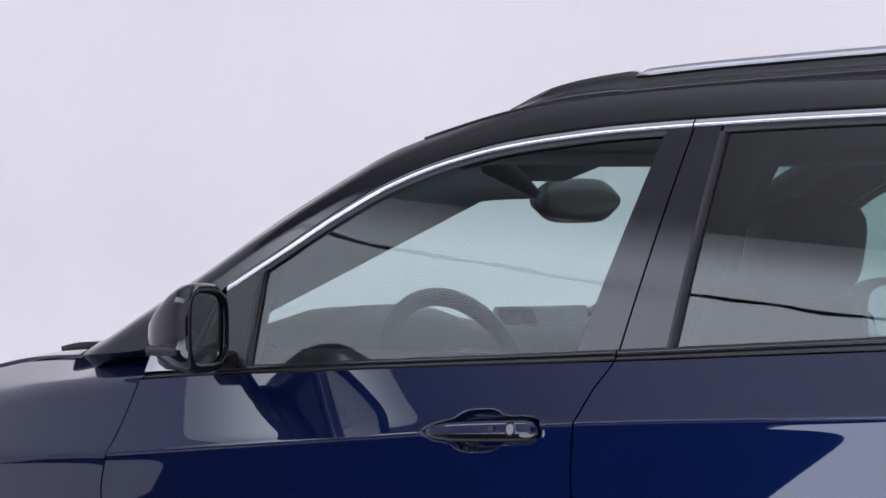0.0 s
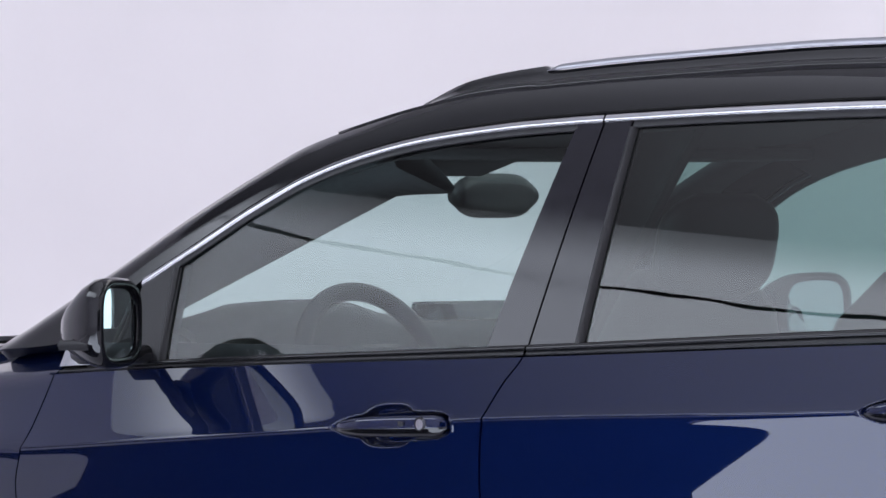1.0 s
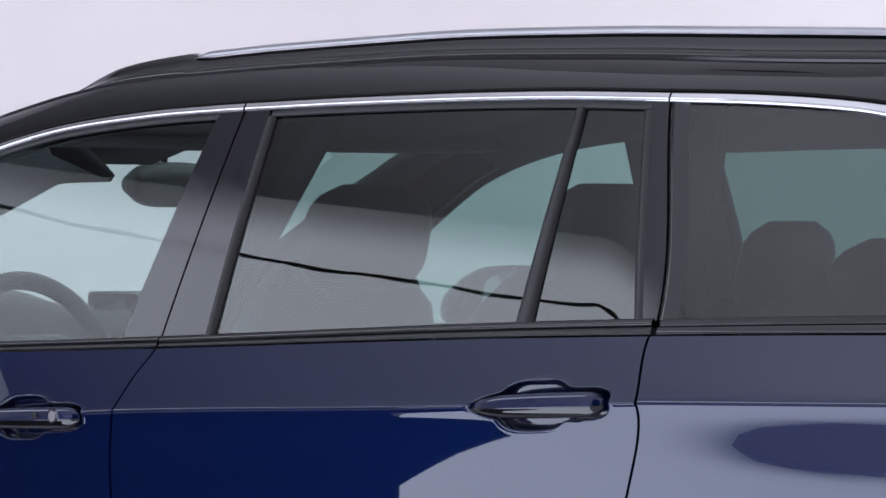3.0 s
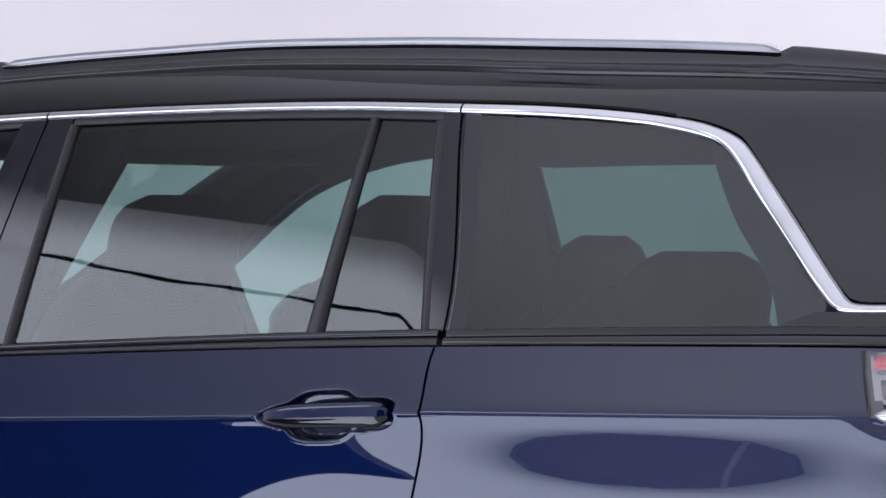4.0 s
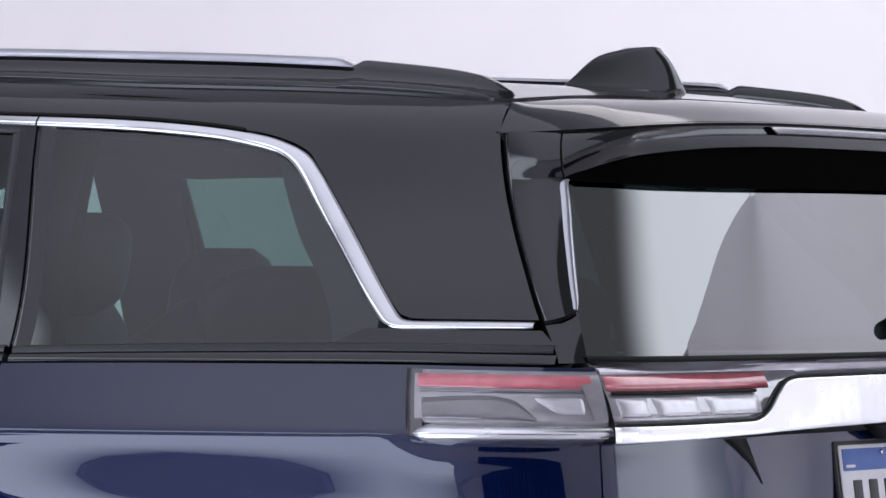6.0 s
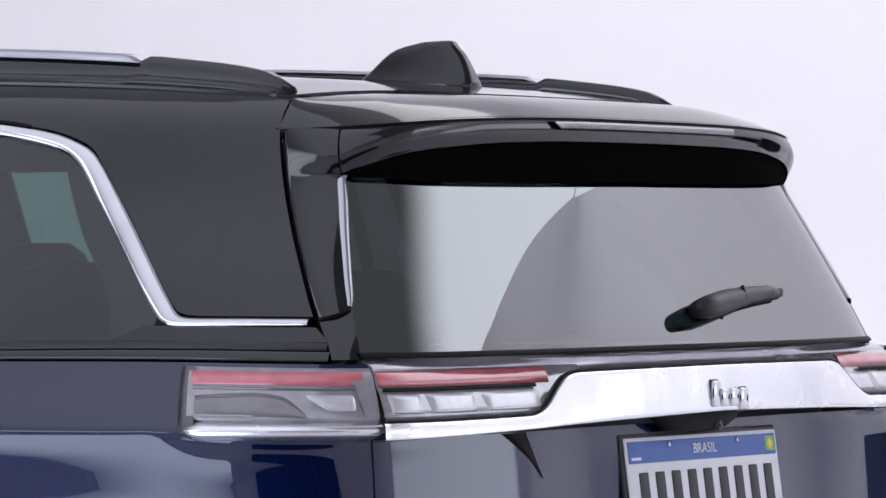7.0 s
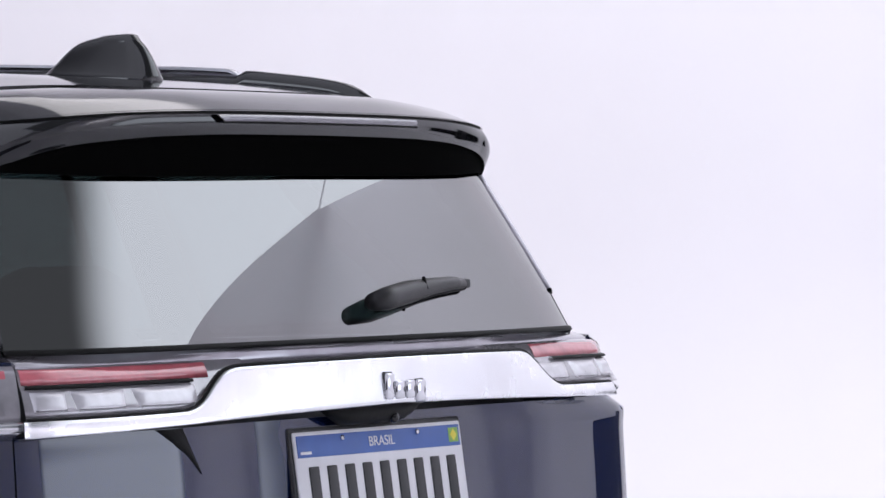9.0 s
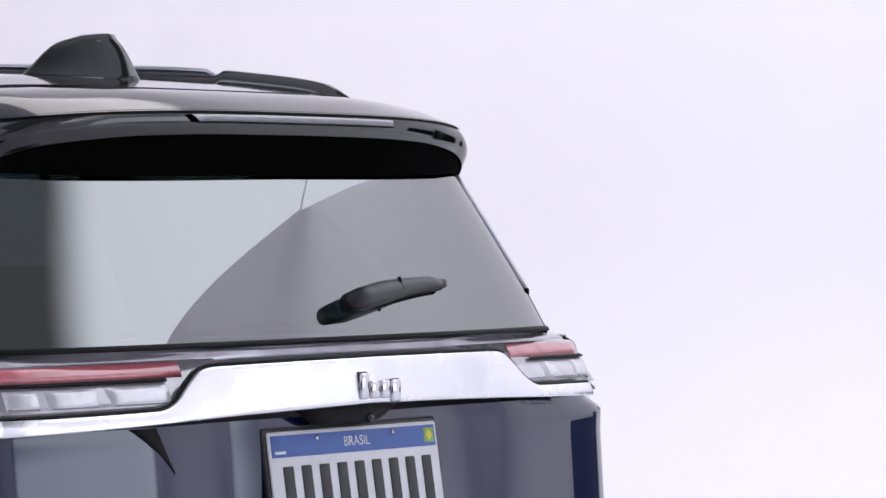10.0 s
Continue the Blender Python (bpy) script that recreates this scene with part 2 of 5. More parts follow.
def hung_silk():
    """A big lit cloth added under the ceiling; outline and wall drape fit the rear window's reflection."""
    mat = silk_material("silk_cloth", 2.45, 3.0, 5.4, (0.90, 0.95, 1.06))
    bm = bmesh.new()
    bm.faces.new([bm.verts.new(p) for p in ((2.4, -1.6, 6.84), (2.4, 9.3, 6.84), (5.88, 9.3, 6.84), (7.12, 7.05, 6.84), (7.36, 6.4, 6.84), (9.0, -1.6, 6.84))])
    bm.faces.new([bm.verts.new(p) for p in ((2.4, 9.32, 6.835), (2.4, 9.32, 6.02), (4.75, 9.32, 6.02), (5.88, 9.32, 6.835))])
    top = part("silk", bm, mat, None, smooth=False)
    tagged(top, "large lit silk added under the ceiling, shaped for the rear window's reflection", "studio light")
    for x, y in ((2.5, -1.5), (8.9, -1.5), (2.5, 9.2)):
        part("silk_cord", tube([(x, y, 6.84), (x, y, 9.19)], 0.006, 6), SATIN_BLACK, top)


def flank_silk():
    # unseen lit sheet, added to brighten what doors and pillars reflect
    mat = silk_material("flank_silk_cloth", 1.2, -10.5, 0.5, (0.83, 0.85, 1.0), 0)
    bm = bmesh.new()
    bm.faces.new([bm.verts.new(p) for p in ((-11.3, -9.6, 6.84), (-11.3, 0.1, 6.84), (2.3, 0.1, 6.84), (2.3, -1.7, 6.84), (5.5, -1.7, 6.84), (5.5, -9.6, 6.84))])
    top = part("silk", bm, mat, None, smooth=False)
    tagged(top, "wide dim lit sheet added above the flank to brighten its reflections", "studio light")
    for x, y in ((-11.2, 0.0), (5.4, -9.5), (-11.2, -9.5)):
        part("silk_cord", tube([(x, y, 6.84), (x, y, 9.19)], 0.006, 6), SATIN_BLACK, top)


def floor_lights():
    # unseen glowing panels, added for the bright reflection below the doors' crease
    mat = silk_material("floor_panel_glow", 4.3, -10.6, -5.2, (0.76, 0.83, 1.0))
    wide = ((-5.4, -4.94), (-5.4, -8.85), (1.8, -8.85), (1.8, -4.94))
    small = ((-2.72, -4.92), (1.8, -4.92), (1.8, -1.7), (0.65, -1.7), (-0.9, -2.6), (-1.36, -2.92), (-1.98, -3.62), (-2.19, -4.50))
    for outline, label in ((wide, "wide glowing floor panel added to brighten the flank's reflections"), (small, "small glowing floor panel added to brighten the flank's reflections")):
        p = part("floor_light", slab(outline, 0.0, 0.05), COVE, None, smooth=False)
        tagged(p, label, "studio light", group="floor light panels")
        part("panel_glow", slab(outline, 0.051, 0.056), mat, p, "glowing white panel face", smooth=False)
    # unseen black flags, added to put dark reflections on the tailgate
    f = part("black_flag", box(2.3, 3.4, 8.5, 8.54, 0.02, 1.75, 0.006), CLOTH, None, smooth=False)
    tagged(f, "tall black flag added out of view to darken the tailgate's reflection", "flag")
    for x in (2.4, 3.3):
        part("flag_foot", box(x - 0.02, x + 0.02, 8.3, 8.74, 0.0, 0.03, 0.005), SATIN_BLACK, f)
    f = part("black_flag", box(3.5, 5.1, 8.9, 8.94, 0.02, 1.35, 0.006), CLOTH, None, smooth=False)
    tagged(f, "low wide black flag added out of view to darken the tailgate's reflection", "flag")
    for x in (3.6, 5.0):
        part("flag_foot", box(x - 0.02, x + 0.02, 8.7, 9.14, 0.0, 0.03, 0.005), SATIN_BLACK, f)


hung_silk()
flank_silk()
floor_lights()


def black_cloths():
    # unseen cloth, added and outlined to fit the dark reflection on the doors
    c = part("floor_cloth", slab(((-4.8, -1.9), (-4.9, -3.25), (-5.25, -3.6), (-5.4, -4.92), (-2.75, -4.92), (-2.21, -4.50), (-2.00, -3.61), (-1.4, -2.88), (0.15, -1.9)), 0.0, 0.006), CLOTH, None, smooth=False)
    tagged(c, "black cloth added on the floor to darken the flank's reflection", "cloth")
    # unseen curtain, added for the dark reflection on the rear corner
    rows = []
    for z in (0.02, 0.8, 1.6, 2.3):
        rows.append([(lerp(4.2, 10.1, u) + 0.05 * math.sin(u * 150), lerp(-9.0, -2.6, u) + 0.05 * math.cos(u * 150), z) for u in steps(0, 1, 160)])
    d = part("black_curtain", loft(rows), CLOTH, None, thick=0.004)
    tagged(d, "black pleated curtain added out of view to darken the rear corner's reflection", "curtain")
    part("curtain_rail", tube([(4.2, -9.0, 2.31), (10.1, -2.6, 2.31)], 0.02, 8), SATIN_BLACK, d)
    for x, y in ((4.2, -9.0), (10.1, -2.6)):
        part("curtain_post", tube([(x, y, 0.0), (x, y, 2.3)], 0.02, 8), SATIN_BLACK, d)


black_cloths()


def hanging_cable():
    pts = []
    for u in steps(0, 1, 60):
        x, y = lerp(-8.3, -3.4, u) + 0.15, lerp(-3.0, -7.0, u) + 0.18
        z = spline(u, [(0, 4.86), (0.26, 4.97), (0.4, 5.04), (0.5, 5.12), (0.68, 5.31), (0.85, 5.58), (1, 5.80)]) + 0.012 * math.sin(u * 34) + 0.006 * math.sin(u * 91 + 1)
        pts.append((x, y, z))
    c = part("cable", tube(pts, lambda t: 0.012 + 0.006 * math.sin(t * 40) ** 2, 8), RUBBER, None)
    tagged(c, "black cable slung across the studio in front of the softbox", "cable")
    for p in (pts[0], pts[-1]):
        part("cable_hook", tube([p, (p[0], p[1], 9.19)], 0.006, 6), SATIN_BLACK, c)


hanging_cable()

# ---- the car: x runs to its tail, the midline lies at y = MID ----
MID = 0.0
SHIFT = 0.0        # half widths below are taken from y = 0 on the near side


def belt(x):
    return spline(x, [(-2.7, 0.94), (-2.2, 1.02), (-1.32, 1.100), (-0.68, 1.129), (0, 1.154), (0.85, 1.187), (1.4, 1.2), (1.75, 1.204), (2.1, 1.204)])


def crease(x):
    return spline(x, [(-2.7, 0.86), (-1.19, 0.965), (-0.4, 1.024), (0, 1.054), (0.6, 1.08), (1.03, 1.10), (1.60, 1.115), (1.695, 1.117), (1.725, 1.106), (1.755, 1.093), (1.79, 1.088), (2.1, 1.086)])


def taper(x):
    return spline(x, [(-2.7, 0.36), (-2.5, 0.2), (-2.2, 0.09), (-1.3, 0.012), (-0.8, 0), (0.2, 0), (1.03, 0.008), (1.2, 0.013), (1.35, 0.023), (1.5, 0.036), (1.62, 0.047), (1.70, 0.056), (1.76, 0.065), (1.83, 0.080), (1.885, 0.104)])


def shoulder(u):
    """Inward lean of the panel over the crease; u runs from the crease to the belt."""
    u = max(0.0, u)
    return 0.064 * u * (1 - math.exp(-u / 0.025))


def tuck(x, z):
    """How far the side lies inside its widest line, which is the crease."""
    b, c = belt(x), crease(x)
    if x > 1.68 and z > 1.1115:
        c = 1.118
    if x > 1.68 and c <= z <= 1.1115:
        k = min(1.0, (x - 1.68) / 0.06)
        return lerp(shoulder((z - c) / (b - c)), 0.0030 * (z - c) / (1.1115 - c), k)
    if z >= b:
        t = z - b
        return 0.070 + 0.36 * t + 0.12 * t * t + spline(x, [(1.0, 0.0), (1.9, 0.01)])
    if z >= c:
        return shoulder((z - c) / (b - c))
    t = c - z
    haunch = 0.0125 * math.exp(-((x - 1.43) / 0.36) ** 2 - ((z - 0.985) / 0.085) ** 2)
    if t < 0.34:
        return 0.003 * (1 - math.exp(-t / 0.005)) + 0.116 * t - 0.9 * max(0.0, t - 0.2) ** 2 - haunch
    return spline(t, [(0.34, 0.0248), (0.5, 0.022), (0.7, 0.045), (0.9, 0.085)]) - haunch


def half(x, z):
    return 0.926 + SHIFT - taper(x) - tuck(x, z)


def on_side(x, z, s, off=0.0):
    return Vector((x, MID + s * (half(x, z) + off), z))


def trim_low(x):
    """Lower edge of the bright window trim."""
    return spline(x, [(-1.102, 1.273), (-0.965, 1.340), (-0.828, 1.410), (-0.694, 1.467), (-0.554, 1.504), (-0.414, 1.526), (-0.272, 1.537),
                      (-0.135, 1.543), (0.04, 1.545), (0.2, 1.545), (0.45, 1.543), (0.69, 1.538), (0.957, 1.525), (1.125, 1.515), (1.318, 1.495), (1.372, 1.482)])


# upper edge of the roof side: x, half width, height
EDGE = [(-1.62, 0.770, 1.150), (-1.55, 0.760, 1.177), (-1.404, 0.745, 1.244), (-1.264, 0.735, 1.305), (-1.05, 0.712, 1.409), (-0.87, 0.684, 1.491), (-0.757, 0.664, 1.538),
        (-0.60, 0.652, 1.574), (-0.449, 0.650, 1.598), (-0.31, 0.652, 1.611), (-0.17, 0.655, 1.614), (0.096, 0.657, 1.617), (0.34, 0.655, 1.617),
        (0.77, 0.650, 1.602), (1.09, 0.648, 1.582), (1.477, 0.643, 1.558), (1.625, 0.640, 1.546), (1.72, 0.636, 1.538)]


def edge_h(x):
    return spline(x, [(p[0], p[1] + SHIFT) for p in EDGE])


def edge_z(x):
    return spline(x, [(p[0], p[2]) for p in EDGE])


def edge(x, s):
    return Vector((x, MID + s * edge_h(x), edge_z(x)))


def tumble(p):
    """The greenhouse leans in more towards the tail: a point of the upper body moved inwards and forwards, along the
    sight line to fit the camera's view.
    """
    h, sgn = abs(p.y - MID), (1 if p.y > MID else -1)
    a = min(1.0, max(0.0, (p.x - 0.9) / 0.58))
    b = min(1.0, max(0.0, (h - 0.2) / 0.3))
    k = a * a * (3 - 2 * a) * b * b * (3 - 2 * b) * spline(p.z, [(1.12, 0.0), (1.21, 0.030), (1.28, 0.045), (1.44, 0.085), (1.62, 0.088)])
    slope = spline(p.x, [(-0.53, 1.083), (0.127, 0.98), (1.15, 0.833), (1.53, 0.782), (2.05, 0.707)])
    return Vector((p.x - 0.9 * k * slope, p.y - sgn * k, p.z + (p.z - 1.285) * k / 3.0))


def crown(x):
    """Height of the roof's midline."""
    return spline(x, [(-0.80, 1.49), (-0.62, 1.56), (-0.45, 1.603), (-0.2, 1.628), (0.1, 1.640), (0.4, 1.640), (0.8, 1.628), (1.2, 1.604), (1.4, 1.590), (1.56, 1.577), (1.72, 1.556)])


def roof_z(x, h):
    k = min(1.0, abs(h) / edge_h(x))
    return lerp(edge_z(x), max(crown(x), edge_z(x) + 0.0015) - spline(x, [(-0.8, 0.05), (-0.68, 0.037), (-0.55, 0.018), (-0.25, 0.0), (2.0, 0.0)]), 1 - k ** 3.0)


def side_sheet(s, xl, xr, z0, z1, nu=24, nv=12, off=0.0, bulge=0.0):
    """A piece of the side between two edges xl(v), xr(v) and two lines z0(x), z1(x)."""
    rows = []
    for j in range(nv + 1):
        v = j / nv
        row = []
        for i in range(nu + 1):
            x = lerp(xl(v), xr(v), i / nu)
            z = lerp(z0(x), z1(x), v)
            row.append(on_side(x, z, s, off + bulge * math.sin(math.pi * v)))
        rows.append(row)
    return loft(rows, flip=s > 0)


car = new("car")
car.empty_display_size = 0.3
tagged(car, "dark navy blue seven-seat SUV with black roof and chrome trim", "car")

ARCHES = ((-1.745, 0.345), (1.05, 0.345))
ARCH_R = 0.415


def sill(x):
    """Lower edge of the painted side, cut by the wheel arches."""
    z = 0.44
    for ax, az in ARCHES:
        d = abs(x - ax)
        if d < ARCH_R:
            z = max(z, az + math.sqrt(ARCH_R ** 2 - d * d))
    return z


HANDLES = ((-0.250, 1.0360, 0.147, 2.4), (0.880, 1.0950, 0.129, 3.0))   # x, z, half length, rise in degrees


def recess(x, z):
    """How far a point lies inside the finger recess behind a door handle (0 to 1), and the height of the rim round it."""
    best, lip = 0.0, 0.0
    for hx, hz, hl, rise in HANDLES:
        u, w = x - hx, z - hz - (x - hx) * math.tan(radians(rise))
        if abs(u) > hl + 0.05 or abs(w) > 0.09:
            continue
        tall = spline(u / hl, [(-1.0, 0.007), (-0.75, 0.015), (-0.3, 0.021), (0.6, 0.0225), (1.0, 0.0215)])
        long = (abs(u) / hl) ** 6 + (abs(w + 0.002) / tall) ** 4
        cup = (abs(u + 0.012) / 0.066) ** 3.2 + (abs(w + 0.002) / 0.0355) ** 2.6
        k = (long ** -5 + cup ** -5) ** -0.2 if min(long, cup) > 1e-6 else 0.0
        lip = max(lip, 0.0013 * math.exp(-((k - 1.14) / 0.13) ** 2))
        t = min(1.0, max(0.0, (1.0 - k) / 0.34))
        best = max(best, t * t * (3 - 2 * t))
    return best, lip


def skin(x, z, s, index):
    """The door's outside, with the recess sunk to an upright floor."""
    t, lip = recess(x, z)
    p = on_side(x, z, s, lip)
    if t > 0:
        hx, hz = HANDLES[index][:2]
        floor_h = half(x, hz - 0.02) - 0.026 + 0.10 * (z - hz)
        p.y = MID + s * lerp(abs(p.y - MID), min(abs(p.y - MID), floor_h), t)
    return p


def door_panel(s, xl, xr, index):
    """Painted lower door skin, with the finger recess pressed into it; its rows follow the crease."""
    hx, hz, hl, rise = HANDLES[index]
    left, right = xl(1.03), xr(1.03)
    fine = steps(hx - hl - 0.025, hx + hl + 0.025, 120)
    cols = steps(left, fine[0], 16)[:-1] + fine + steps(fine[-1], right, 8)[1:]
    ks = [(c - left) / (right - left) for c in cols]
    n_low, n_fine, n_top = 14, 56, 8
    rows = []
    for j in range(n_low + n_fine + n_top + 1):
        row = []
        for c, k in zip(cols, ks):
            x = c
            for _ in range(3):
                cr, lo, hi = crease(x), sill(x), belt(x) - 0.001
                a, b = cr - 0.062, min(cr + 0.062, hi - 0.012)
                if j < n_low:
                    z = lerp(lo, a, 1 - (1 - j / n_low) ** 1.3)
                elif j <= n_low + n_fine:
                    z = lerp(a, b, (j - n_low) / n_fine)
                else:
                    z = lerp(b, hi, (j - n_low - n_fine) / n_top)
                # only the end columns lean along the gaps
                x = c + (xl(z) - left) * max(0.0, 1 - k / 0.12) + (xr(z) - right) * max(0.0, 1 - (1 - k) / 0.10)
            row.append(skin(x, z, s, index))
        rows.append(row)
    return loft(rows, flip=s > 0)


def gap_front(z):
    return spline(z, [(0.44, -1.37), (0.865, -1.375), (1.003, -1.322), (1.10, -1.312), (1.16, -1.317)])


def gap_mid(z):
    return spline(z, [(0.44, -0.06), (0.93, -0.047), (1.02, -0.035), (1.058, -0.024), (1.108, -0.012), (1.154, 0.008), (1.175, 0.010), (1.549, 0.041)])


def gap_rear(z):
    return spline(z, [(0.44, 0.80), (0.75, 0.90), (0.9, 0.995), (0.986, 1.037), (1.08, 1.060), (1.193, 1.030), (1.21, 1.034), (1.532, 0.955)])


GAP = 0.0024


def strip(s, line_low, line_high, xs, mat, name, parent, label="", out=0.005, base=0.0):
    """A rounded strip lying on the side between two lines."""
    rows = []
    for k, (v, o) in enumerate(((0, -0.004), (0.0, 0.35), (0.14, 0.8), (0.35, 1), (0.65, 1), (0.86, 0.8), (1.0, 0.35), (1, -0.004))):
        o = o * out if o > 0 else o
        rows.append([on_side(x, lerp(line_low(x), line_high(x), v), s, base + o) for x in xs])
    return part(name, loft(rows, flip=s > 0), mat, parent, label)


def rise_line(k):
    """Lower edge of the door glass and top of the belt trim."""
    return lambda x: belt(x) + spline(x, [(-1.3, 0.012), (-0.9, 0.0135), (0, 0.0165), (1.6, 0.024)]) + k


def handle(s, index, parent):
    hx, hz, hl, rise = HANDLES[index]
    n = 36

    def bar_rows(grow, a0, a1, m, drop):
        rows = []
        for i in range(n + 1):
            u = -1 + 2 * i / n
            x = hx + u * (hl - 0.008)
            zc = hz + (x - hx) * math.tan(radians(rise)) - drop
            tall = spline(u, [(-1, 0.0035), (-0.93, 0.007), (-0.75, 0.0115), (-0.4, 0.0160), (0.2, 0.0178), (0.8, 0.0175), (0.93, 0.0145), (1, 0.006)])
            out = spline(u, [(-1, 0.002), (-0.8, 0.012), (-0.4, 0.0185), (0.3, 0.020), (0.8, 0.018), (0.95, 0.012), (1, 0.003)])
            row = []
            for k in range(m):
                a = a0 + (a1 - a0) * k / (m - 1 if a1 - a0 < 6.2 else m)
                ca, sa = math.cos(a), math.sin(a)
                zz = (tall + grow) * math.copysign(abs(sa) ** 0.72, sa)
                oo = out * 0.42 + (out * 0.62 + grow) * math.copysign(abs(ca) ** 0.55, ca)
                base = on_side(x, min(zc, crease(x)), s)
                row.append(base + Vector((0, s * (oo - 0.004), zc + zz - base.z)))
            rows.append(row)
        return rows
    part("door_handle", loft(bar_rows(0.0, 0, 2 * math.pi, 18, 0.0025), flip=s < 0, close_u=True, caps=True), PAINT, parent, "painted pull handle with a black lower half")
    part("handle_underside", loft(bar_rows(0.0008, -2.7, -0.12, 12, 0.0025), flip=s < 0), GLOSS_BLACK, parent, "gloss black underside of the handle")
    if index == 0:
        kx = -0.156
        c = on_side(kx, min(hz + (kx - hx) * math.tan(radians(rise)), crease(kx)), s, 0.0162)
        bm = bmesh.new()
        bmesh.ops.create_cone(bm, cap_ends=True, segments=24, radius1=0.0098, radius2=0.0088, depth=0.006, matrix=Matrix.Translation(c) @ Matrix.Rotation(-s * math.pi / 2, 4, "X"))
        part("lock_cylinder", bm, CHROME, parent, "bright round key lock", smooth=False)
        bm = bmesh.new()
        bmesh.ops.create_cone(bm, cap_ends=True, segments=24, radius1=0.0128, radius2=0.0118, depth=0.004, matrix=Matrix.Translation(c - Vector((0.004, s * 0.0018, 0))) @ Matrix.Rotation(-s * math.pi / 2, 4, "X"))
        part("lock_surround", bm, GLOSS_BLACK, parent, smooth=False)
        b = on_side(-0.203, hz + 0.047 * math.tan(radians(rise)) + 0.0015, s, 0.0160)
        part("lock_button", box(b.x - 0.0065, b.x + 0.0065, b.y - 0.0015, b.y + 0.0015, b.z - 0.0045, b.z + 0.0045, 0.0012), SATIN_BLACK, parent)


def pane(bm, name, mat, parent, label=""):
    ob = part(name, bm, mat, parent, label)
    ob.visible_shadow = False
    return ob


def glass_top(x):
    return trim_low(x) - 0.009


def front_door(s):
    d = part("front_door", door_panel(s, lambda z: gap_front(z) + GAP, lambda z: gap_mid(z) - GAP, 0), PAINT, car, "navy painted front door", thick=0.004)
    lowline = rise_line(0)
    # window frame between glass and rear gap
    back = -0.16 if s > 0 else 0.0
    xr = lambda v: gap_mid(lerp(1.17, 1.545, v)) - GAP + back
    xm = lambda v: lerp(-0.088, -0.023, v) + back
    part("window_frame", side_sheet(s, xm, xr, lowline, lambda x: trim_low(x) + 0.002, 8, 14, 0.001), PILLAR_BLACK, d, "gloss black pillar cover", thick=0.03)
    pane(side_sheet(s, lambda v: lerp(-0.972, -1.010, v), lambda v: xm(v) + 0.004, lowline, glass_top, 30, 16, -0.005), "door_glass", FRONT_GLASS, d, "lightly green-tinted raised window")
    # rubber line above the glass
    xs = steps(-1.008, -0.02, 40)
    strip(s, lambda x: trim_low(x) - 0.011, lambda x: trim_low(x) + 0.001, xs, SATIN_BLACK, "window_seal", d, out=0.002, base=-0.001)
    # mirror corner
    part("mirror_corner", side_sheet(s, lambda v: lerp(-1.100, -1.104, v), lambda v: lerp(-0.966, -1.004, v), lambda x: lowline(x) - 0.004, lambda x: trim_low(x) + 0.002, 8, 10, 0.002), SATIN_BLACK, d, "black plastic corner that carries the mirror", thick=0.03)
    rows = [[on_side(lerp(-0.972, -1.010, v), lerp(lowline(-0.97), glass_top(-1.009), v), s, o) + Vector((dx, 0, 0)) for v in steps(0, 1, 10)] for dx, o in ((-0.008, 0.002), (-0.004, 0.006), (0.004, 0.006), (0.010, -0.004))]
    part("corner_seal", loft(rows, flip=s < 0), SATIN_BLACK, d)
    xs = steps(-1.30, 0.0045, 50)
    strip(s, lambda x: belt(x) + 0.001, lambda x: lowline(x) - 0.006, xs, SATIN_BLACK, "belt_trim", d, "satin black belt moulding", out=0.004)
    strip(s, lambda x: lowline(x) - 0.0058, lambda x: lowline(x) + 0.003, steps(-1.10, 0.0065, 44), GLOSS_BLACK, "belt_seal", d, out=0.006)
    # bright trim over the window
    strip(s, trim_low, lambda x: trim_low(x) + lerp(0.019, 0.0155, min(1, max(0, (x + 1.1) / 0.6))), steps(-1.103, gap_mid(1.55) - 0.002, 60), CHROME, "window_trim", d, "chrome window surround", out=0.006)
    part("trim_foot", side_sheet(s, lambda v: lerp(-1.305, -1.300, v), lambda v: lerp(-1.17, -1.292, v), lambda x: belt(x) + 0.014, lambda x: belt(x) + 0.055, 8, 6, 0.003), CHROME, d, "small chrome corner piece", thick=0.01)
    handle(s, 0, d)
    return d


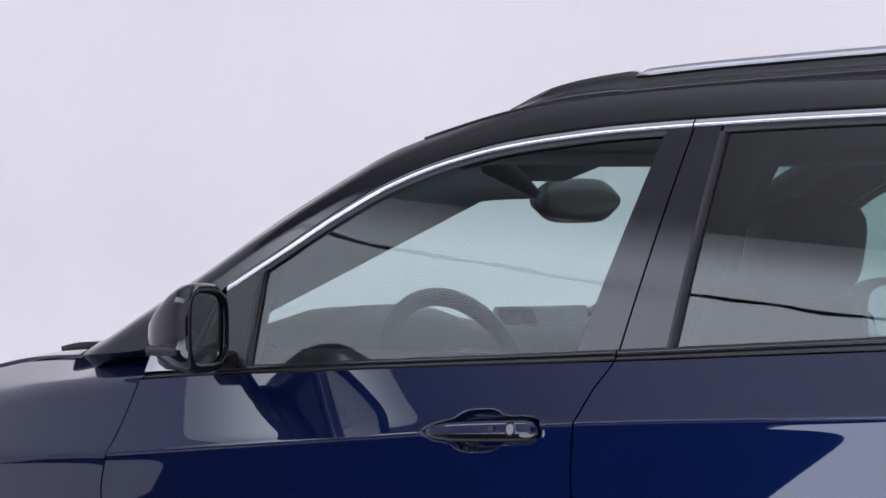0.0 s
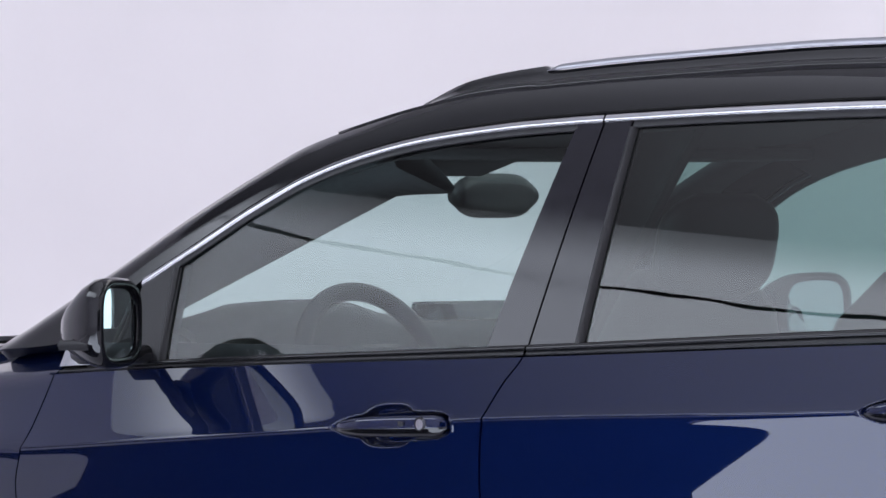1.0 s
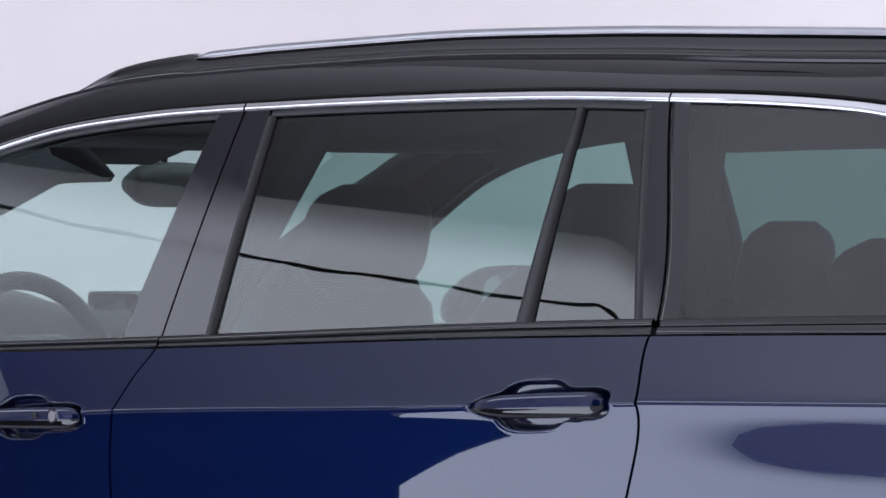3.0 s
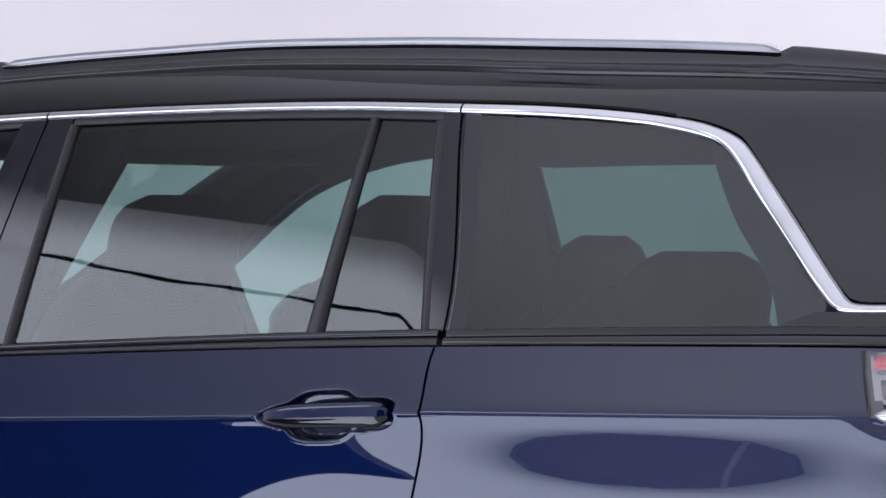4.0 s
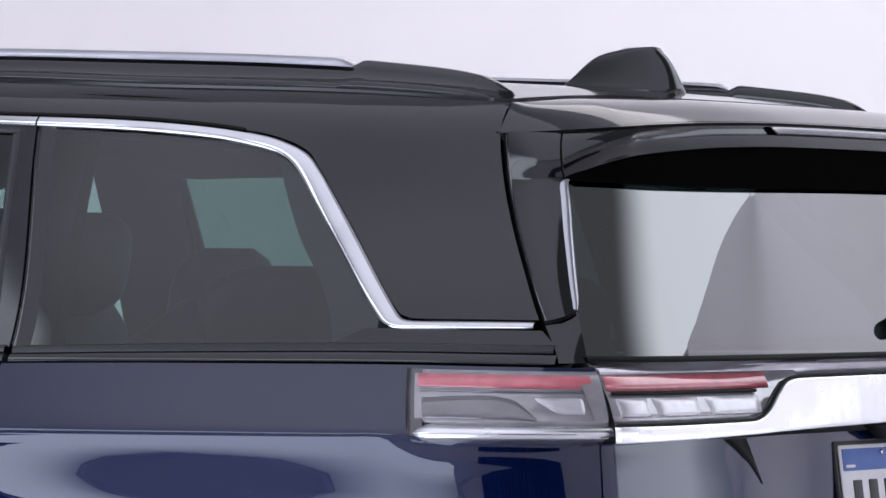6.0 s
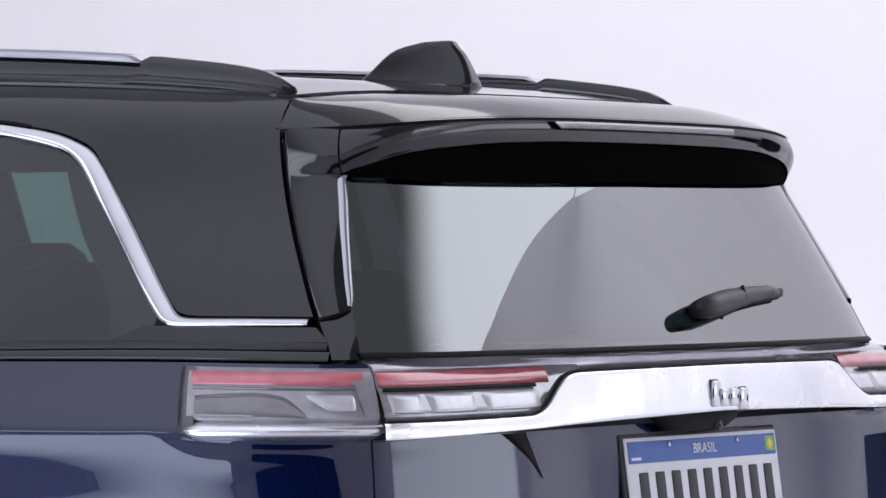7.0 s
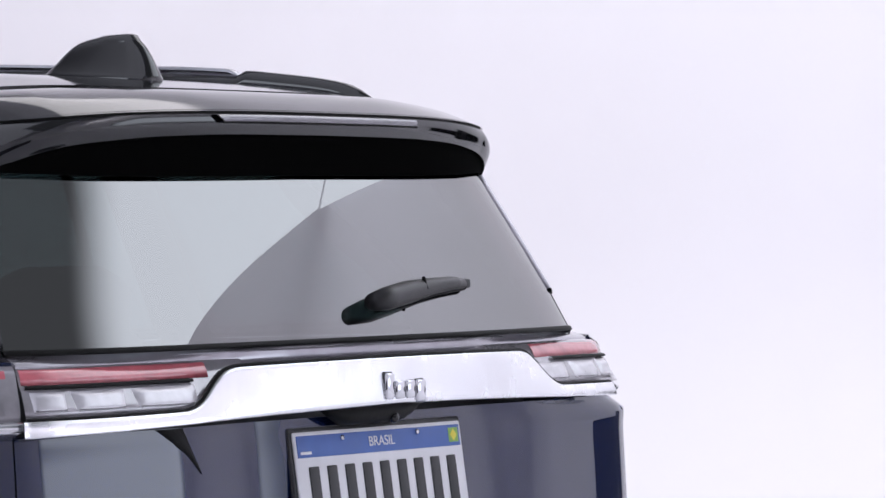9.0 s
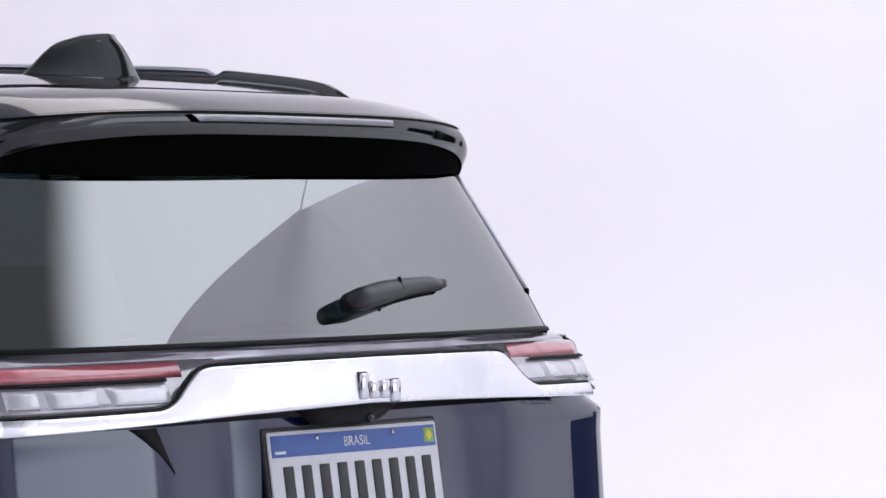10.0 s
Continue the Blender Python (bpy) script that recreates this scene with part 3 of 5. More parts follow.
def rear_door(s):
    d = part("rear_door", door_panel(s, lambda z: gap_mid(z) + GAP, lambda z: gap_rear(z) - GAP, 1), PAINT, car, "navy painted rear door", thick=0.004)
    lowline = rise_line(0)
    top = lambda x: trim_low(x) + 0.002
    back = -0.16 if s > 0 else 0.0
    xa = lambda v: gap_mid(lerp(1.17, 1.545, v)) + GAP + back
    xb = lambda v: lerp(0.116, 0.104, v) + back * 1.1
    part("window_frame", side_sheet(s, xa, xb, lowline, top, 8, 14, 0.001), PILLAR_BLACK, d, "gloss black pillar cover", thick=0.03)
    rows = [[on_side(xb(v) + dx, lerp(lowline(0.11), glass_top(0.11), v), s, o) for v in steps(0, 1, 12)] for dx, o in ((0.000, 0.001), (0.003, 0.005), (0.011, 0.005), (0.015, -0.005))]
    part("glass_run", loft(rows, flip=s < 0), SATIN_BLACK, d, "black rubber window channel")
    xd0, xd1 = (lambda v: lerp(0.773, 0.779, v)), (lambda v: lerp(0.803, 0.795, v))
    xe = lambda v: lerp(1.000, 0.918, v)
    pane(side_sheet(s, lambda v: xb(v) + 0.006, lambda v: xd0(v) + 0.004, lowline, glass_top, 24, 14, -0.005), "door_glass", DARK_GLASS, d, "dark green privacy glass, raised")
    pane(side_sheet(s, lambda v: xd1(v) - 0.004, lambda v: xe(v) + 0.01, lowline, glass_top, 12, 14, -0.005), "fixed_glass", DARK_GLASS, d, "small fixed privacy window")
    rows = [[on_side(lerp(xd0(v), xd1(v), k), lerp(lowline(0.78), glass_top(0.78), v), s, o) for v in steps(0, 1, 12)] for k, o in ((0, -0.008), (0.05, 0.001), (0.3, 0.004), (0.7, 0.004), (0.95, 0.001), (1, -0.008))]
    part("divider_bar", loft(rows, flip=s < 0), SATIN_BLACK, d, "slim black window divider")
    part("rear_frame", side_sheet(s, lambda v: xe(v) + 0.002, lambda v: gap_rear(lerp(1.21, 1.532, v)) - GAP, lowline, top, 6, 14, 0.001), PILLAR_BLACK, d, "gloss black pillar cover", thick=0.03)
    rows = [[on_side(xe(v) + dx, lerp(lowline(1.0), glass_top(0.95), v), s, o) for v in steps(0, 1, 12)] for dx, o in ((-0.010, -0.006), (-0.006, 0.003), (0.004, 0.004), (0.008, 0.001))]
    part("glass_run", loft(rows, flip=s < 0), SATIN_BLACK, d)
    strip(s, lambda x: trim_low(x) - 0.011, lambda x: trim_low(x) + 0.001, steps(0.11, 0.93, 30), SATIN_BLACK, "window_seal", d, out=0.002, base=-0.001)
    xs = steps(0.0105, 1.028, 44)
    strip(s, lambda x: belt(x) + 0.001, lambda x: lowline(x) - 0.008, xs, SATIN_BLACK, "belt_trim", d, "satin black belt moulding", out=0.004)
    strip(s, lambda x: lowline(x) - 0.0078, lambda x: lowline(x) + 0.003, xs, GLOSS_BLACK, "belt_seal", d, out=0.006)
    strip(s, trim_low, lambda x: trim_low(x) + 0.0155, steps(gap_mid(1.55) + 0.002, gap_rear(1.532) - 0.002, 40), CHROME, "window_trim", d, "chrome window surround", out=0.006)
    handle(s, 1, d)
    return d


# plan of the tail's corner at lamp height: x and half width, from the quarter panel to the midline
TAIL = [(1.03, 0.918), (1.2, 0.913), (1.35, 0.903), (1.5, 0.890), (1.62, 0.879), (1.70, 0.870), (1.76, 0.861), (1.83, 0.846), (1.885, 0.822), (1.93, 0.785), (1.955, 0.748),
        (1.972, 0.700), (1.984, 0.62), (1.993, 0.50), (2.001, 0.35), (2.007, 0.18), (2.01, 0.0)]


def tail_plan(u):
    """Point and outward normal of the tail's plan; u counts along TAIL."""
    pts = [(i, p[0]) for i, p in enumerate(TAIL)], [(i, p[1] + (SHIFT if p[1] > 0.1 else SHIFT * p[1] / 0.1)) for i, p in enumerate(TAIL)]
    x, h = spline(u, pts[0]), spline(u, pts[1])
    e = 0.05
    dx, dh = spline(min(16, u + e), pts[0]) - spline(max(0, u - e), pts[0]), spline(min(16, u + e), pts[1]) - spline(max(0, u - e), pts[1])
    n = math.hypot(dx, dh) or 1
    return x, h, -dh / n, dx / n


def on_tail(u, z, s, off=0.0):
    x, h, nx, nh = tail_plan(u)
    w = min(1.0, max(0.0, (u - 5) / 5))
    w = w * w * (3 - 2 * w)
    t = tuck(min(x, 1.79), z)
    if z > 1.12:
        t = lerp(t, 0.02 + (z - 1.13) * 0.45, w)
    else:
        t = lerp(t, spline(z, [(0.3, 0.06), (0.5, 0.01), (0.62, -0.03), (0.78, -0.02), (0.82, 0.02), (0.95, 0.026), (1.06, 0.034), (1.11, 0.040)]), w)
    if z < 1.1125 and h < 0.46:
        k = min(1.0, (0.46 - h) / 0.20)
        t += 0.0155 * k * k * (3 - 2 * k) * min(1.0, max(0.0, (z - 0.66) / 0.1))
    d = off - t
    if s > 0:
        h += spline(z, [(0.95, 0.050), (1.06, 0.056), (1.088, 0.064), (1.104, 0.030), (1.118, 0.006), (1.140, 0.002), (1.165, 0.020), (1.200, 0.042)]) * min(1.0, h / 0.7)
    return Vector((x + nx * d, MID + s * max(0.0, h + nh * d), z))


GAP_U = 10.35      # where the tailgate's gap crosses the lamps


def rounded(pts):
    """A polyline with its corners cut twice."""
    for _ in range(2):
        cut = [pts[0]]
        for a, b in zip(pts, pts[1:]):
            cut += [(lerp(a[0], b[0], 0.25), lerp(a[1], b[1], 0.25)), (lerp(a[0], b[0], 0.75), lerp(a[1], b[1], 0.75))]
        pts = cut + [pts[-1]]
    return pts


def quarter_panel(s):
    us = steps(0, 5, 40)[:-1] + steps(5, GAP_U - 0.03, 40)
    n_low, n_hi = 18, 16
    out = []
    for j in range(n_low + n_hi + 1):
        r = []
        for u in us:
            x = lerp(1.06, 1.70, u / 5) if u < 5 else tail_plan(u)[0]
            for _ in range(3):
                top = belt(x) - 0.001
                c = min(crease(x), top - 0.004)
                if j <= n_low:
                    z = lerp(sill(x), c - 0.003, 1 - (1 - j / n_low) ** 2.1)
                else:
                    z = lerp(c + 0.003, top, (j - n_low - 1) / (n_hi - 1))
                if u < 5:
                    x = lerp(gap_rear(z) + GAP, 1.70, u / 5)
            r.append(on_side(x, z, s) if u < 5 else on_tail(u, z, s))
        out.append(r)
    q = part("quarter_panel", loft(out, flip=s > 0), PAINT, car, "navy painted rear wing", thick=0.004)
    lowline = rise_line(0)
    # glass and its black border
    xl = lambda v: gap_rear(lerp(1.21, 1.530, v)) + GAP
    drop = [(1.232, 1.624), (1.261, 1.624), (1.290, 1.594), (1.346, 1.541), (1.402, 1.484), (1.437, 1.449), (1.458, 1.426), (1.474, 1.402)]
    bot = lambda u: Vector((lerp(1.046, 1.612, u), 0, lowline(lerp(1.046, 1.60, u)) - 0.002))
    top = lambda u: Vector((lerp(xl(1.0) + 0.006, 1.390, u), 0, trim_low(lerp(xl(1.0) + 0.006, 1.365, u)) - 0.002 - 0.004 * u))
    lef = lambda v: Vector((xl(v) + 0.006, 0, lerp(bot(0).z, top(0).z, v)))
    rig = lambda v: Vector((spline(lerp(1.232, 1.474, v), drop), 0, lerp(bot(1).z, top(1).z, v)))
    rows = []
    for v in steps(0, 1, 24):
        row = []
        for u in steps(0, 1, 30):
            p = bot(u) * (1 - v) + top(u) * v + lef(v) * (1 - u) + rig(v) * u
            p -= bot(0) * (1 - u) * (1 - v) + bot(1) * u * (1 - v) + top(0) * (1 - u) * v + top(1) * u * v
            row.append(on_side(p.x, p.z, s, -0.003))
        rows.append(row)
    pane(loft(rows, flip=s > 0), "quarter_glass", DARK_GLASS, q, "dark privacy quarter window")
    rows = [[on_side(xl(v) + dx, lerp(lowline(1.03), trim_low(0.96) + 0.001, v), s, o) for v in steps(0, 1, 12)] for dx, o in ((0, -0.01), (0.0, 0.002), (0.008, 0.003), (0.014, 0.001), (0.03, -0.003))]
    part("glass_border", loft(rows, flip=s < 0), GLOSS_BLACK, q)
    # bright trim that drops behind the glass and runs to the tailgate
    pts = [(x, trim_low(x), trim_low(x) + 0.0155) for x in steps(gap_rear(1.532) + 0.002, 1.30, 16)]
    low = [(p[0], p[1]) for p in pts] + [(1.352, 1.488), (1.400, 1.476), (1.426, 1.460), (1.450, 1.438), (1.485, 1.402), (1.542, 1.346), (1.595, 1.290), (1.625, 1.261), (1.636, 1.2515), (1.650, 1.247), (1.674, 1.2465), (1.750, 1.248), (1.844, 1.249)]
    high = [(p[0], p[2]) for p in pts] + [(1.354, 1.505), (1.394, 1.496), (1.442, 1.478), (1.469, 1.454), (1.504, 1.419), (1.561, 1.362), (1.613, 1.306), (1.642, 1.276), (1.654, 1.264), (1.666, 1.259), (1.689, 1.258), (1.750, 1.2585), (1.844, 1.2585)]
    low, high = rounded(low), rounded(high)
    rows = []
    for v, o in ((0, -0.004), (0.0, 0.002), (0.14, 0.005), (0.35, 0.0065), (0.65, 0.0065), (0.86, 0.005), (1.0, 0.002), (1, -0.004)):
        rows.append([on_side(lerp(a[0], b[0], v), lerp(a[1], b[1], v), s, o) for a, b in zip(low, high)])
    part("window_trim", loft(rows, flip=s > 0), CHROME, q, "chrome trim dropping behind the quarter window")
    # black panel under the trim, down to the belt
    part("pillar_base", side_sheet(s, lambda v: lerp(1.560, 1.612, v), lambda v: tail_gap(lerp(1.215, 1.25, v)) - GAP, lowline, lambda x: 1.2475, 24, 6, 0.0015), GLOSS_BLACK, q, "gloss black pillar base", thick=0.02)
    strip(s, lambda x: belt(x) + 0.001, lambda x: lowline(x) - 0.009, steps(1.038, 1.876, 40), GLOSS_BLACK, "belt_trim", q, "black belt moulding", out=0.003)
    strip(s, lambda x: lowline(x) - 0.0088, lambda x: lowline(x) + 0.002, steps(1.042, 1.872, 40), SATIN_BLACK, "belt_seal", q, out=0.004)
    return q


def tail_gap(z):
    """Line between the pillar and the tailgate."""
    return spline(z, [(1.20, 1.880), (1.214, 1.875), (1.264, 1.847), (1.312, 1.821), (1.376, 1.786), (1.434, 1.758), (1.499, 1.734), (1.545, 1.724)])


def trim_high(x):
    """Upper edge of the bright trim, down the rear pillar too."""
    if x < 1.33:
        return trim_low(x) + 0.0155
    return spline(x, [(1.33, trim_low(1.33) + 0.0155), (1.354, 1.505), (1.394, 1.496), (1.442, 1.478), (1.469, 1.454), (1.504, 1.419), (1.561, 1.362), (1.613, 1.306), (1.642, 1.276), (1.654, 1.265), (1.666, 1.260), (1.689, 1.2585), (1.900, 1.2585)])


def pillar_panel(s):
    """Black roof side in one sheet: from the windscreen pillar over the doors to the tailgate gap."""
    def low_line(x):
        if x > -1.1:
            return trim_high(x) + 0.002
        return spline(x, [(-1.58, belt(-1.58) + 0.062), (-1.34, belt(-1.34) + 0.06), (-1.25, 1.205), (-1.1, trim_high(-1.1) + 0.002)])
    xs = steps(-1.58, 1.33, 100)[:-1] + steps(1.33, 1.65, 44)[:-1] + steps(1.65, 1.724 - GAP, 14)
    rows = []
    for j in range(25):
        v = j / 24
        row = []
        for x0 in xs:
            x = x0
            lean = min(1.0, max(0.0, (x0 - 1.60) / (1.724 - GAP - 1.60)))
            for _ in range(3):
                z = lerp(low_line(x), edge_z(min(x, 1.724)), v)
                x = x0 + lean * (tail_gap(z) - 1.724)
            ze = edge_z(min(x, 1.724))
            k = max(0.0, (z - (ze - 0.062)) / 0.062)
            h = lerp(half(x, z) + 0.0015, edge_h(min(x, 1.724)), k * k) + 0.045 * k * k * (1 - k)
            row.append(Vector((x, MID + s * h, z)))
        rows.append(row)
    p1 = part("roof_side", loft(rows, flip=s > 0), GLOSS_BLACK, car, "gloss black roof side and rear pillar", thick=0.03)
    strip(s, lambda x: trim_low(x) + 0.0168, lambda x: trim_low(x) + 0.0205, steps(-1.09, 1.33, 80), RUBBER, "drip_seal", p1, out=0.001, base=0.002)


def roof():
    rows = []
    xs = steps(-0.68, 1.72, 60)
    for x in xs:
        h = edge_h(x)
        rows.append([(x, MID + h * (k / 20 * 2 - 1), roof_z(x, h * (k / 20 * 2 - 1))) for k in range(21)])
    r = part("roof", loft(rows, flip=False), GLOSS_BLACK, car, "gloss black roof skin", thick=0.004)
    rows = [[Vector(p) + Vector((0, 0, -0.030)) for p in [(x, MID + edge_h(x) * 0.97 * (k / 10 * 2 - 1), roof_z(x, edge_h(x) * 0.97 * (k / 10 * 2 - 1))) for k in range(11)]] for x in steps(-0.58, 1.66, 30)]
    part("headliner", loft(rows), HEADLINER, r, "grey fabric headliner", thick=0.02)


def roof_rail(s):
    top = lambda x: spline(x, [(-0.503, 1.607), (-0.43, 1.628), (-0.364, 1.643), (-0.278, 1.653), (-0.171, 1.659), (0.044, 1.664), (0.36, 1.665), (0.71, 1.655), (1.04, 1.636), (1.42, 1.607), (1.51, 1.597), (1.587, 1.587), (1.646, 1.575), (1.69, 1.553)]) 
    mid = lambda x: spline(x, [(-0.5, 0.602), (0.3, 0.602), (1.42, 0.585), (1.69, 0.585)]) + SHIFT
    rows = []
    for x in steps(-0.503, 1.69, 90):
        low = edge_z(x) + 0.002
        chrome_here = -0.165 < x < 1.425
        t = max(top(x) - (0.0105 if chrome_here else 0.0), low + 0.002)
        m = mid(x)
        wide = 0.016 * min(1, (x + 0.51) / 0.12, (1.70 - x) / 0.06)
        sec = [(edge_h(x) - 0.004, low), (lerp(edge_h(x) - 0.004, m + wide, 0.55), lerp(low, t, 0.35)), (m + wide, lerp(low, t, 0.72)), (m + wide * 0.9, t - 0.001), (m, t + 0.0005), (m - wide * 0.9, t - 0.001), (m - wide, lerp(low, t, 0.7)), (m - 0.03, roof_z(x, m - 0.03) - 0.003)]
        rows.append([(x, MID + s * h, z) for h, z in sec])
    r = part("roof_rail", loft(rows, flip=s > 0, close_u=True, caps=True), GLOSS_BLACK, car, "gloss black roof rail with a bright top strip")
    rows = []
    for x in steps(-0.172, 1.428, 60):
        m, t = mid(x), top(x)
        end = min(1.0, (x + 0.175) / 0.02, (1.431 - x) / 0.02)
        sec = [(m + 0.0165, t - 0.0105), (m + 0.0168, t - 0.005), (m + 0.012, t - 0.001), (m + 0.002, t + 0.0012), (m - 0.006, t + 0.0008), (m - 0.010, t - 0.001), (m - 0.011, t - 0.004)]
        rows.append([(x, MID + s * h, lerp(t - 0.0105, z, max(0.1, end))) for h, z in sec])
    part("rail_strip", loft(rows, flip=s > 0, caps=True), RAIL_SILVER, r, "satin silver strip along the rail")


def fender(s):
    rows = []
    for j in range(25):
        row = []
        for i in range(41):
            u = i / 40
            x = lerp(-2.55, -1.33, u)
            for _ in range(3):
                top = spline(x, [(-2.55, 0.90), (-2.2, 1.085), (-1.9, 1.125), (-1.6, 1.135), (-1.32, 1.155)])
                c = crease(x)
                z = lerp(sill(x), c - 0.002, 1 - (1 - j / 14) ** 1.5) if j <= 14 else lerp(c + 0.003, top, (j - 14) / 10)
                x = lerp(-2.55, gap_front(z) - GAP, u)
            h = half(x, min(z, belt(x) - 0.002))
            if z > belt(x) - 0.002:
                h -= (z - belt(x) + 0.002) * 1.6
            row.append(Vector((x, MID + s * h, z)))
        rows.append(row)
    part("fender", loft(rows, flip=s > 0), PAINT, car, "navy painted front wing", thick=0.004)


def hood_and_screen():
    rows = []
    for x in steps(-2.58, -1.62, 24):
        edge_top = spline(x, [(-2.58, 0.885), (-2.4, 1.0), (-2.2, 1.09), (-1.9, 1.130), (-1.6, 1.140)])
        h0 = half(x, min(edge_top, belt(x) - 0.002)) - max(0, edge_top - belt(x) + 0.002) * 1.6 - 0.004
        mid_z = spline(x, [(-2.58, 0.95), (-2.4, 1.06), (-2.2, 1.125), (-1.9, 1.165), (-1.62, 1.185)])
        rows.append([(x - 0.10 * (1 - (k / 16 * 2 - 1) ** 2) * max(0, (x + 1.9) / 0.3), MID + h0 * (k / 16 * 2 - 1), lerp(edge_top, mid_z, 1 - abs(k / 16 * 2 - 1) ** 4)) for k in range(17)])
    part("hood", loft(rows), PAINT, car, "navy painted bonnet", thick=0.006)
    # windscreen from the cowl to the roof's front edge
    rows = []
    for j in range(21):
        v = j / 20
        x = lerp(-1.60, -0.672, v)
        h = edge_h(x) - 0.006
        rows.append([(x - 0.14 * (1 - k * k) * (1 - v * 0.9), MID + h * k, edge_z(x) - 0.004 - 0.016 * (1 - k * k) * v) for k in steps(-1, 1, 20)])
    w = part("windscreen", loft(rows), FRONT_GLASS, car, "clear laminated windscreen")
    w.visible_shadow = False
    rows = []
    for v in steps(0, 1, 6):
        rows.append([(lerp(-1.74, -1.585, v) - 0.12 * (1 - k * k), MID + 0.735 * k, lerp(1.150, 1.158, v) + 0.010 * (1 - k * k) + 0.006 * math.sin(math.pi * v)) for k in steps(-1, 1, 20)])
    part("cowl", loft(rows), SATIN_BLACK, car, "black plastic scuttle panel", thick=0.01)
    for y in (-0.64, -0.02):
        part("front_wiper", tube([(-1.660, MID + y, 1.160), (-1.658, MID + y, 1.182), (-1.645, MID + y + 0.03, 1.186), (-1.62, MID + y + 0.2, 1.190), (-1.66, MID + y + 0.5, 1.19)], lambda t: 0.013 if t < 0.3 else 0.007, 8, 0.8), SATIN_BLACK, car, "black front wiper arm")
    # nose and bumper
    rows = []
    for z, x_mid, h in ((0.22, -2.56, 0.74), (0.35, -2.64, 0.80), (0.55, -2.67, 0.82), (0.75, -2.66, 0.80), (0.90, -2.60, 0.755), (0.95, -2.57, 0.72)):
        rows.append([(x_mid + 0.16 * abs(k) ** 3.0, MID + (h + 0.02) * k, z) for k in steps(-1, 1, 20)])
    part("front_bumper", loft(rows, flip=True), PAINT, car, "navy painted front bumper", thick=0.01)


def mirror(s):
    root = part("door_mirror", box(-1.10, -1.00, MID + s * 0.90, MID + s * 0.825, 1.126, 1.148, 0.008), SATIN_BLACK, car, "black door mirror with folding arm")
    tilt = radians(27)
    c = Vector((-0.893, MID + s * 1.012, 1.205))
    right = Vector((-math.sin(tilt), -s * math.cos(tilt), 0))      # towards the car
    back = Vector((math.cos(tilt), -s * math.sin(tilt), 0))
    up = Vector((0, 0, 1))

    def ring(d, w, hh, dw=0.0, dz=0.0, n=28, pw=0.55):
        row = []
        for k in range(n):
            a = 2 * math.pi * k / n
            ca, sa = math.cos(a), math.sin(a)
            row.append(c - Vector((1, 0, 0)) * d + right * (dw + w * math.copysign(abs(ca) ** pw, ca)) + up * (dz + hh * math.copysign(abs(sa) ** pw, sa) * (1.0 - 0.06 * ca)))
        return row
    shell = [ring(-0.004, 0.076, 0.069), ring(-0.010, 0.081, 0.075), ring(0.0, 0.087, 0.078), ring(0.025, 0.088, 0.076, 0, 0.0), ring(0.055, 0.084, 0.067, 0.002, -0.002), ring(0.085, 0.076, 0.054, 0.004, -0.006), ring(0.11, 0.066, 0.042, 0.007, -0.010), ring(0.135, 0.050, 0.029, 0.011, -0.014), ring(0.152, 0.030, 0.016, 0.016, -0.016), ring(0.160, 0.012, 0.006, 0.018, -0.017)]
    part("mirror_housing", loft(shell, flip=s > 0, close_u=True, caps=False), GLOSS_BLACK, root, "gloss black mirror housing", thick=0.006)
    cap = loft([ring(0.1598, 0.012, 0.006, 0.018, -0.017), ring(0.1615, 0.004, 0.002, 0.018, -0.017)], flip=s > 0, close_u=True, caps=True)
    part("mirror_nose", cap, GLOSS_BLACK, root)
    gl = bmesh.new()
    gl.faces.new([gl.verts.new(p) for p in (ring(-0.002, 0.077, 0.070) if s < 0 else ring(-0.002, 0.077, 0.070)[::-1])])
    bmesh.ops.recalc_face_normals(gl, faces=gl.faces[:])
    part("mirror_glass", gl, MIRROR, root, "silvered mirror glass", smooth=False, thick=0.002)
    part("mirror_foot", loft([[c + right * (0.02 + w * ca) - Vector((1, 0, 0)) * (0.07 + d * sa) + up * z for ca, sa in ((math.cos(2 * math.pi * k / 16), math.sin(2 * math.pi * k / 16)) for k in range(16))] for z, w, d in ((-0.046, 0.080, 0.075), (-0.066, 0.076, 0.066), (-0.076, 0.060, 0.045))], flip=s > 0, close_u=True, caps=True), SATIN_BLACK, root, "black lower mirror cover")
    ind = [[c + right * (-0.090 + 0.01 * k) - Vector((1, 0, 0)) * (0.02 + d) + up * z for d in steps(0.0, 0.09, 6)] for k, z in ((0.6, -0.034), (-0.2, -0.040), (0.4, -0.047))]
    part("turn_signal", loft(ind, flip=s < 0), SATIN_BLACK, root, "slim smoked turn signal", thick=0.004)
    part("mirror_arm", tube([c + right * 0.03 + up * -0.066 - Vector((0.07, 0, 0)), c + right * 0.10 + up * -0.070 - Vector((0.07, 0, 0)), on_side(-1.03, 1.148, s)], 0.022, 10, 0.6), SATIN_BLACK, root)


# ---- tailgate ----


def edge_half(z):
    """Half width of the rear window at its bright fins."""
    return spline(z, [(1.205, 0.694), (1.274, 0.672), (1.36, 0.632), (1.44, 0.592), (1.50, 0.575)])


def screen_x(h, z):
    """Rear window surface, which rolls round towards its ends."""
    return 1.945 - 0.03 * (h / 0.7) ** 2 - 0.047 * (abs(h) / edge_half(z)) ** 6 - 0.5 * (z - 1.235)


def gate_gap(z, s):
    """The tailgate's own edge along the rear pillar."""
    x = tail_gap(z) + GAP
    return tumble(on_side(x, z, s, 0.0015))


